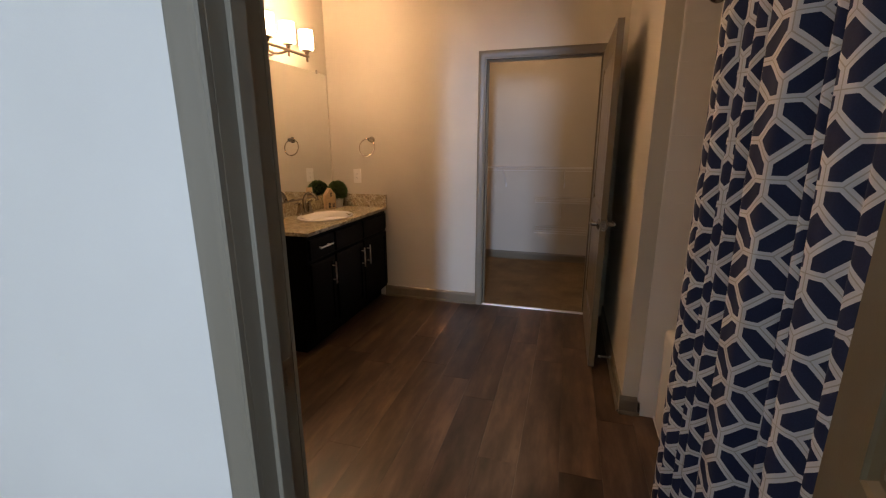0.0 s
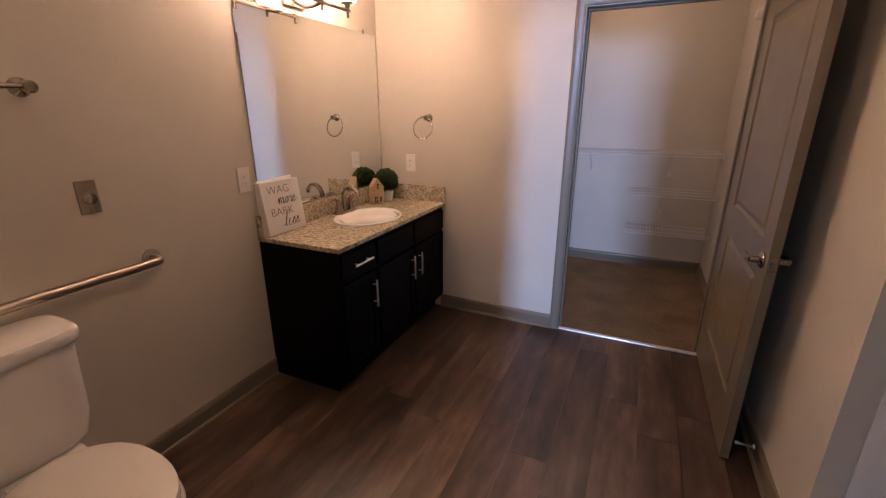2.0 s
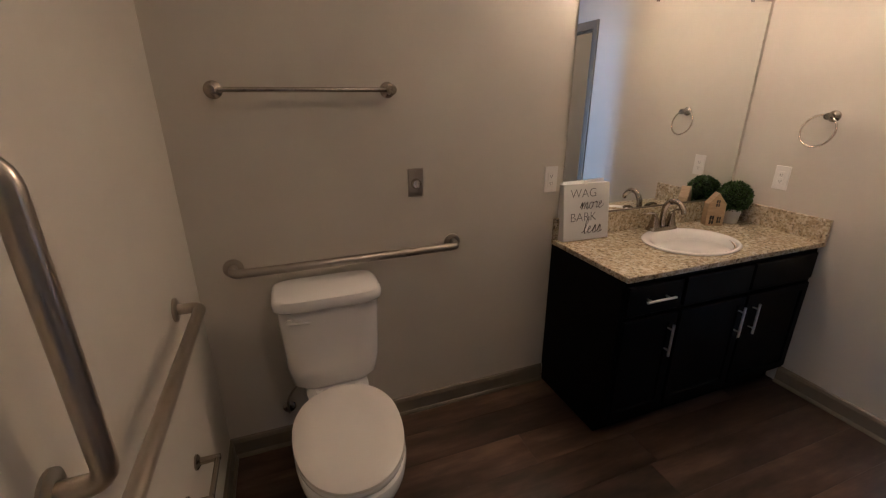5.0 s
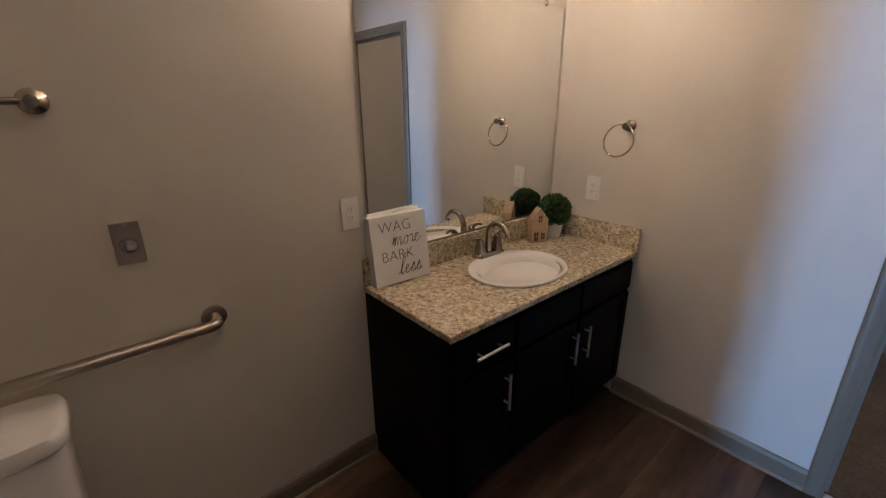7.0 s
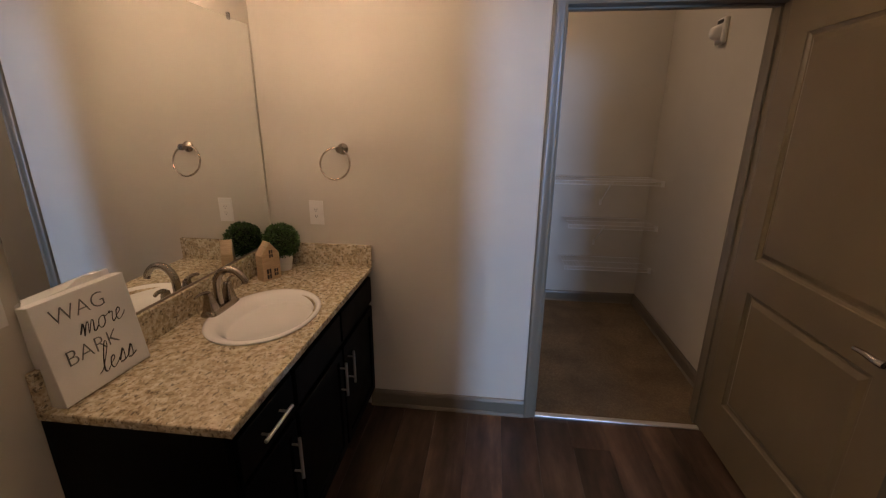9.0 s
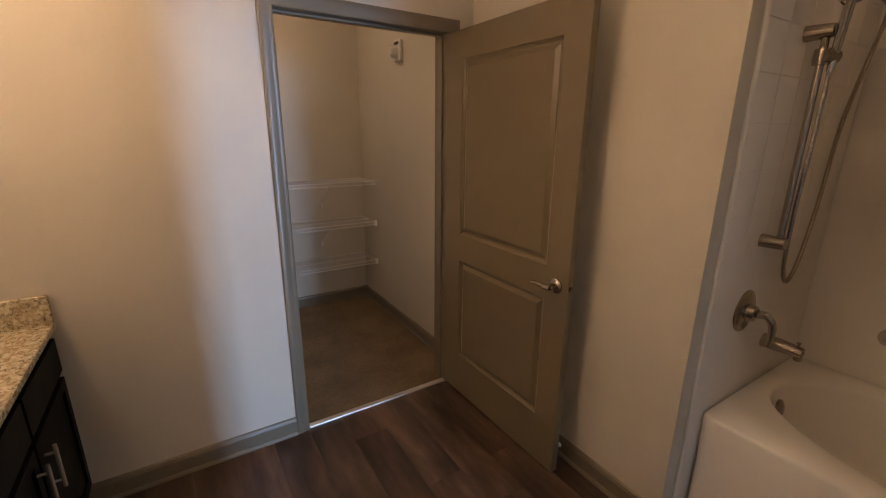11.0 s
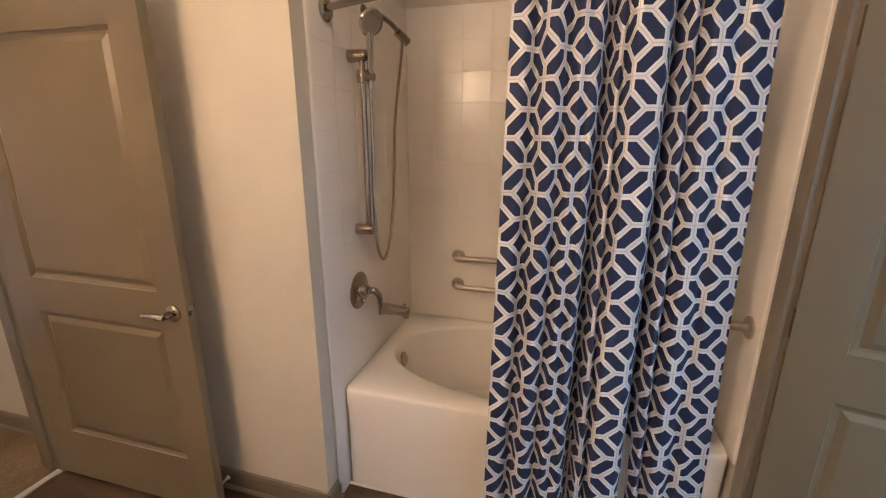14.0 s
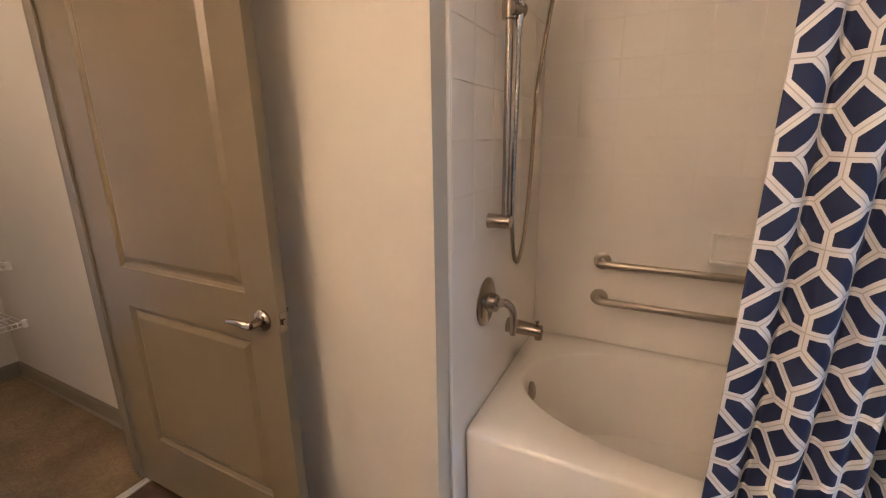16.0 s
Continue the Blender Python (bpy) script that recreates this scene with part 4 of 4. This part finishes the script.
part("knob", sections([superellipse(0, 0, 0.024, 0.017, z, 2, 16) for z in (0, 0.020)]), RUBBER, valve, "dark oval knob")
valve.children[-1].matrix_basis = pose(WEST + 0.074, 1.010, 0.20, 0, 90, 0)
part("hose", tube(curve_points([(WEST + 0.055, 1.010, 0.21), (WEST + 0.06, 1.012, 0.28), (WEST + 0.075, 1.05, 0.35), (WEST + 0.09, 1.10, 0.41)], 6), 0.005, 8), STEEL, valve, smooth=60)

# ---- bathtub and surround ----
tub = thing("bathtub", (1.03, 1.475, 0), "white acrylic alcove bathtub with an oval basin", "bathtub")
TCX, TCY = 1.045, (TUB_N + TUB_S) / 2


def tub_body():
    x0, x1, y0, y1 = TUB_W, TUB_E - 0.013, TUB_S + 0.012, TUB_N - 0.012
    n = 72
    def outline(inset, z, power=44):
        return superellipse((x0 + x1) / 2, TCY, (x1 - x0) / 2 - inset, (y1 - y0) / 2 - inset, z, power, n)
    def oval(a, b, z, power=2.15, dy=0.0):
        return superellipse(TCX, TCY + dy, a, b, z, power, n)
    return sections([outline(0.002, 0.0), outline(0.003, 0.30), outline(0.001, 0.40), outline(0.0, RIM - 0.018), outline(0.003, RIM - 0.006), outline(0.010, RIM),
                     oval(0.352, 0.668, RIM), oval(0.345, 0.660, RIM - 0.004), oval(0.338, 0.652, RIM - 0.014), oval(0.322, 0.630, RIM - 0.12), oval(0.30, 0.595, 0.24), oval(0.27, 0.545, 0.15), oval(0.20, 0.45, 0.115), oval(0.05, 0.12, 0.11)])


part("shell", tub_body(), ACRYLIC, tub, smooth=42)
part("base_bead", tube([(TUB_W + 0.006, TUB_N - 0.012, 0.006), (TUB_W + 0.006, TUB_S + 0.012, 0.006)], 0.007, 8), PLASTIC, tub, "white caulk bead")
part("overflow_plate", moved(lathe([(0, 0), (0.038, 0), (0.037, 0.006), (0.030, 0.010), (0.008, 0.012), (0, 0.012)], (0, 0, 0), "z", 26), Matrix.Translation((TCX - 0.01, 2.128, 0.428)) @ pose(0, 0, 0, 78, 0, 0)), NICKEL, tub, "brushed nickel overflow plate", 40)
part("tub_drain", lathe([(0, 0), (0.03, 0), (0.028, 0.004), (0, 0.005)], (TCX, 1.85, 0.118), "z", 20), NICKEL, tub)

TILE_Z0, TILE_TOP, PITCH = 1.125, 2.20, 0.152
surround = tagged(new("wall_surround", mesh_of("wall_surround", boxes((TUB_E - 0.012, TUB_E + 0.03, TUB_S, TUB_N - 0.012, RIM - 0.02, TILE_TOP), (EAST + 0.075, TUB_E + 0.03, TUB_N - 0.012, TUB_N, 0.0, TILE_TOP), (EAST + 0.140, TUB_E - 0.012, SOUTH + 0.002, TUB_S + 0.012, RIM - 0.02, TILE_TOP), bevel=0.003), ACRYLIC)), "glossy white bathtub surround with moulded square tiles", "shower wall", "", "structure")

shelf = thing("soap_dish", (TUB_E - 0.012, 1.45, 0.95), "white moulded soap dish on the surround", "soap dish")
part("frame", joined(boxes((TUB_E - 0.024, TUB_E - 0.012, 1.362, 1.380, 0.945, 1.06), (TUB_E - 0.024, TUB_E - 0.012, 1.522, 1.540, 0.945, 1.06), (TUB_E - 0.024, TUB_E - 0.012, 1.38, 1.522, 1.045, 1.06), bevel=0.003), boxes((TUB_E - 0.060, TUB_E - 0.012, 1.362, 1.540, 0.938, 0.952), bevel=0.004, segments=2)), TILE, shelf)

WY = TUB_N - 0.012
control = thing("shower_valve", (0.79, WY, 0.89), "brushed nickel shower valve with a curved lever", "shower valve")
part("escutcheon", lathe([(0, 0), (0.085, 0), (0.084, 0.004), (0.070, 0.010), (0.034, 0.016), (0.030, 0.040), (0.024, 0.046), (0, 0.048)], (0.79, WY, 0.89), "-y", 36), NICKEL, control, smooth=35)
part("lever", tube(curve_points([(0.79, WY - 0.042, 0.892), (0.787, WY - 0.075, 0.896), (0.792, WY - 0.096, 0.870), (0.798, WY - 0.099, 0.825), (0.805, WY - 0.094, 0.780)], 6), lambda q: 0.0165 - 0.006 * q, 12), NICKEL, control, smooth=50)
spout = thing("tub_spout", (1.035, WY, 0.70), "brushed nickel bathtub spout with diverter knob", "tub spout")
part("body", tube([(1.035, WY - 0.14 * k / 8, 0.702 - 0.004 * (k / 8) ** 2) for k in range(9)], lambda q: 0.031 - 0.007 * q, 16, 0.9), NICKEL, spout, smooth=45)
part("outlet", lathe([(0, -0.038), (0.014, -0.038), (0.018, 0.0), (0, 0.004)], (1.035, WY - 0.128, 0.702), "z", 16), NICKEL, spout, smooth=40)
part("diverter", lathe([(0, 0), (0.004, 0), (0.004, 0.014), (0.008, 0.016), (0.008, 0.022), (0, 0.023)], (1.035, WY - 0.122, 0.717), "z", 14), NICKEL, spout, smooth=40)

SBX = 0.800
hand = thing("shower_set", (SBX, WY, 1.17), "brushed nickel slide bar with hand shower and metal hose", "shower")
for z in (1.172, 1.866):
    part("bracket", lathe([(0, 0), (0.026, 0), (0.025, 0.004), (0.022, 0.07), (0.020, 0.078), (0, 0.08)], (SBX, WY, z), "-y", 22), NICKEL, hand, smooth=40)
part("slide_bar", tube([(SBX, WY - 0.058, 1.172), (SBX, WY - 0.058, 1.866)], 0.0115, 14), NICKEL, hand, smooth=50)
part("slider", joined(lathe([(0, -0.026), (0.022, -0.024), (0.024, 0.0), (0.022, 0.024), (0, 0.026)], (SBX, WY - 0.058, 1.790), "z", 18), tube([(SBX - 0.018, WY - 0.064, 1.790), (SBX + 0.030, WY - 0.085, 1.790)], 0.021, 14)), NICKEL, hand, smooth=40)
part("shower_handle", tube(curve_points([(SBX + 0.016, WY - 0.082, 1.745), (SBX + 0.012, WY - 0.086, 1.80), (SBX - 0.004, WY - 0.096, 1.88), (SBX - 0.020, WY - 0.104, 1.945)], 6), lambda q: 0.011 + 0.004 * q, 14), CHROME, hand, "polished hand shower handle", 50)
part("shower_head", moved(lathe([(0, 0.024), (0.018, 0.024), (0.036, 0.012), (0.049, 0.003), (0.051, -0.006), (0.047, -0.012), (0.040, -0.010), (0, -0.010)], (0, 0, 0), "z", 30), Matrix.Translation((SBX - 0.026, WY - 0.112, 1.975)) @ pose(0, 0, 0, -64, 0, -30)), CHROME, hand, "round polished spray head", 40)
part("supply_arm", tube(curve_points([(0.945, WY, 2.062), (0.965, WY - 0.045, 2.058), (1.02, WY - 0.09, 2.028), (1.075, WY - 0.118, 1.988)], 6), 0.011, 12), NICKEL, hand, smooth=50)
part("wall_flange", flange((0.945, WY, 2.062), "-y", 0.026), NICKEL, hand, smooth=40)
part("connector", tube([(1.055, WY - 0.108, 2.000), (1.105, WY - 0.135, 1.966)], 0.020, 14), NICKEL, hand, smooth=50)
HOSE = curve_points([(1.080, WY - 0.122, 1.965), (1.087, WY - 0.110, 1.88), (1.104, WY - 0.065, 1.60), (1.096, WY - 0.055, 1.30), (1.036, WY - 0.055, 1.075), (0.945, WY - 0.06, 1.0), (0.868, WY - 0.065, 1.08), (0.835, WY - 0.070, 1.28), (0.824, WY - 0.078, 1.52), (SBX + 0.016, WY - 0.082, 1.748)], 26)
part("hose", tube(HOSE, lambda q: 0.0068 + 0.0012 * (int(q * 235) % 2), 9), NICKEL, hand, "ribbed metal hose")

# ---- shower rod and curtain ----
def rod_x(y):
    """The bowed rod's distance from the door side, by y."""
    t = (y - 1.501) / 0.75
    return 0.635 - 0.155 * max(0.0, 1 - abs(t) ** 2.2)


ROD_Z = 1.990
rod = thing("curtain_rod", (0.635, 1.501, ROD_Z), "curved brushed nickel shower curtain rod", "curtain rod")
part("pole", tube([(rod_x(y), y, ROD_Z) for y in np.linspace(TUB_S + 0.014, TUB_N - 0.014, 41)], 0.0125, 14), NICKEL, rod, smooth=50)
part("flange", flange((0.636, TUB_N - 0.012, ROD_Z), "-y", 0.040, 0.018), NICKEL, rod, smooth=40)
part("flange", flange((0.636, TUB_S + 0.012, ROD_Z), "y", 0.040, 0.018), NICKEL, rod, smooth=40)


def fold(s, z):
    """Sideways swing of the cloth: uneven folds that loosen towards the hem."""
    k = 1 - z / 2.0
    p = s * 2 * math.pi
    w = 0.007 * math.sin(3.1 * p + 0.7) + 0.004 * math.sin(7.3 * p + 2.0 + k)
    for at, deep, wide in ((0.100, 0.034, 0.028), (0.235, 0.034, 0.026), (0.320, 0.018, 0.022), (0.405, 0.072, 0.030), (0.470, 0.040, 0.018), (0.645, 0.066, 0.030), (0.720, 0.042, 0.022), (0.85, 0.026, 0.030)):
        drift = at + 0.012 * math.sin(2.2 * k + 9 * at)
        w += deep * (1.15 + 0.5 * k) * math.exp(-((s - drift) / wide) ** 2)
    return w - 0.012


def curtain_cloth():
    nu, nv = 260, 46
    bm = bmesh.new()
    uv = bm.loops.layers.uv.new("print")
    rows, us = [], []
    for j in range(nv + 1):
        z = 0.085 + (1.955 - 0.085) * j / nv
        low = 1 - j / nv
        y0, y1 = 1.562 + 0.034 * low, 0.870 - 0.046 * low
        row = []
        for i in range(nu + 1):
            s = i / nu
            y = y0 + (y1 - y0) * s
            row.append(bm.verts.new((rod_x(y) + 0.008 + fold(s, z), y, z)))
        rows.append(row)
    mid = rows[nv // 2]
    length = [0.0]
    for a, b in zip(mid, mid[1:]):
        length.append(length[-1] + (b.co - a.co).length)
    for j in range(nv):
        for i in range(nu):
            f = bm.faces.new((rows[j][i], rows[j][i + 1], rows[j + 1][i + 1], rows[j + 1][i]))
            f.smooth = True
            for loop, (a, b) in zip(f.loops, ((i, j), (i + 1, j), (i + 1, j + 1), (i, j + 1))):
                loop[uv].uv = (length[a] + 10 * 0.0825, 0.085 + 1.88 * b / nv)
    return bm


curtain = thing("shower_curtain", (0.49, 1.22, 0.085), "navy and white geometric shower curtain drawn half open", "shower curtain")
cloth = part("cloth", curtain_cloth(), CURTAIN, curtain)
thick = cloth.modifiers.new("thickness", "SOLIDIFY")
thick.thickness = 0.0012
for k in range(8):
    y = 1.545 - 0.630 * k / 7
    part("curtain_ring", tube([(rod_x(y) + 0.024 * math.sin(a), y, ROD_Z - 0.012 + 0.030 * math.cos(a)) for a in [2 * math.pi * q / 20 for q in range(21)]], 0.0018, 6), NICKEL, curtain)

# ---- closet ----
def wire_shelf(label, x0, x1, z, depth=0.305, brackets=()):
    """A coated wire shelf on the back wall, with its lip, rails and slanted braces."""
    ob = thing("wire_shelf", ((x0 + x1) / 2, CL_BACK, z), label, "shelf")
    y1, y0 = CL_BACK - 0.003, CL_BACK - depth
    me = []
    n = int((x1 - x0) / 0.0254)
    for k in range(n + 1):
        x = x0 + (x1 - x0) * k / n
        me.append(tube([(x, y1, z), (x, y0, z), (x, y0 - 0.002, z - 0.028)], 0.0018, 5))
    tagged(part("wire_deck", joined(*me), WIRE, ob), kind="stuff")
    for y, dz in ((y1 - 0.004, -0.003), ((y0 + y1) / 2, -0.004), (y0, -0.003), (y0 - 0.003, -0.030)):
        part("rail", tube([(x0, y, z + dz), (x1, y, z + dz)], 0.0032, 8), WIRE, ob)
    part("end_bracket", boxes((x1 - 0.004, EAST - 0.002, y0 - 0.012, y0 + 0.016, z - 0.040, z + 0.006), bevel=0.003), WIRE, ob)
    for x in brackets:
        part("brace", joined(tube([(x, y0 + 0.01, z - 0.010), (x, y1 - 0.004, z - 0.215)], 0.0045, 8), boxes((x - 0.010, x + 0.010, y1 - 0.006, y1 + 0.002, z - 0.245, z - 0.195), bevel=0.002)), WIRE, ob)
    return ob


wire_shelf("long white wire closet shelf on the back wall", -1.45, 0.424, 1.142, 0.305, (-0.62, 0.06))
wire_shelf("short white wire closet shelf on the back wall", -0.24, 0.424, 0.790, 0.305, (0.04,))
wire_shelf("low short white wire closet shelf on the back wall", -0.24, 0.424, 0.440, 0.305)

strobe = thing("alarm_strobe", (EAST, 4.457, 2.085), "white fire alarm strobe with a bulging lens", "alarm")
SM = Matrix.Translation((EAST, 4.457, 2.085)) @ ON_EAST
part("body", moved(boxes((-0.048, 0.048, -0.070, 0.072, 0, 0.030), bevel=0.012, segments=3), SM), PLASTIC, strobe, smooth=50)
part("lens", moved(sections([superellipse(0, -0.008, a, b, z, 3, 28) for z, a, b in ((0.029, 0.034, 0.040), (0.055, 0.032, 0.037), (0.074, 0.024, 0.027), (0.080, 0.014, 0.016))]), SM), PLASTIC, strobe, "bulging white lens", 50)
part("sounder", moved(boxes((-0.034, 0.034, 0.040, 0.060, 0.0295, 0.0325), bevel=0.001), SM), SLOT, strobe, "dark sounder slot")

# ---- pieces of the floor and the surround ----
def shared(name, mesh, parent, place, size=(1, 1, 1)):
    ob = new(name, mesh)
    ob.parent = parent
    ob.location = place
    ob.scale = size
    return ob


PW, PL = 0.180, 1.22
plank_mesh = mesh_of("plank", boxes((-PW / 2 + 0.0003, PW / 2 - 0.0003, -PL / 2 + 0.0003, PL / 2 - 0.0003, -0.006, 0.0), bevel=0.0005), PLANK)
rng = random.Random(11)
cut_meshes = {}


def plank(x, y0, y1):
    """A board from y0 to y1, cut at the room's ends."""
    length = round(y1 - y0, 3)
    if abs(length - PL) < 0.002:
        mesh = plank_mesh
    else:
        if length not in cut_meshes:
            cut_meshes[length] = mesh_of("plank", boxes((-PW / 2 + 0.0003, PW / 2 - 0.0003, -length / 2 + 0.0003, length / 2 - 0.0003, -0.006, 0.0), bevel=0.0005), PLANK)
        mesh = cut_meshes[length]
    shared("plank", mesh, floor, (x, (y0 + y1) / 2, 0))


columns = int((0.66 - WEST) / PW) + 1
for c in range(columns):
    x = WEST + PW * (c + 0.5) - 0.02
    y = HALL + 0.02 - rng.uniform(0.05, 1.15)
    end = NORTH - 0.001
    while y < end:
        lo, hi = max(y, HALL + 0.001), min(y + PL, end)
        if hi - lo > 0.03:
            plank(x, round(lo, 3), round(hi, 3))
        y += PL

g = 0.0009
tile_mesh = mesh_of("tile", boxes((-PITCH / 2 + g, PITCH / 2 - g, -PITCH / 2 + g, PITCH / 2 - g, 0, 0.0019), bevel=0.0011), TILE)


def tiles(m, across, up):
    for i in range(across):
        for j in range(up):
            ob = new("tile", tile_mesh)
            ob.parent = surround
            ob.matrix_basis = m @ Matrix.Translation((PITCH * (i + 0.5), PITCH * (j + 0.5), 0))


tiles(Matrix.Translation((TUB_E - 0.0125, TUB_N - 0.0135, TILE_Z0)) @ ON_EAST, 9, 7)
tiles(Matrix.Translation((EAST + 0.08, TUB_N - 0.0125, TILE_Z0)) @ ON_NORTH, 6, 7)
tiles(Matrix.Translation((TUB_E - 0.014, TUB_S + 0.0125, TILE_Z0)) @ ON_SOUTH, 4, 7)
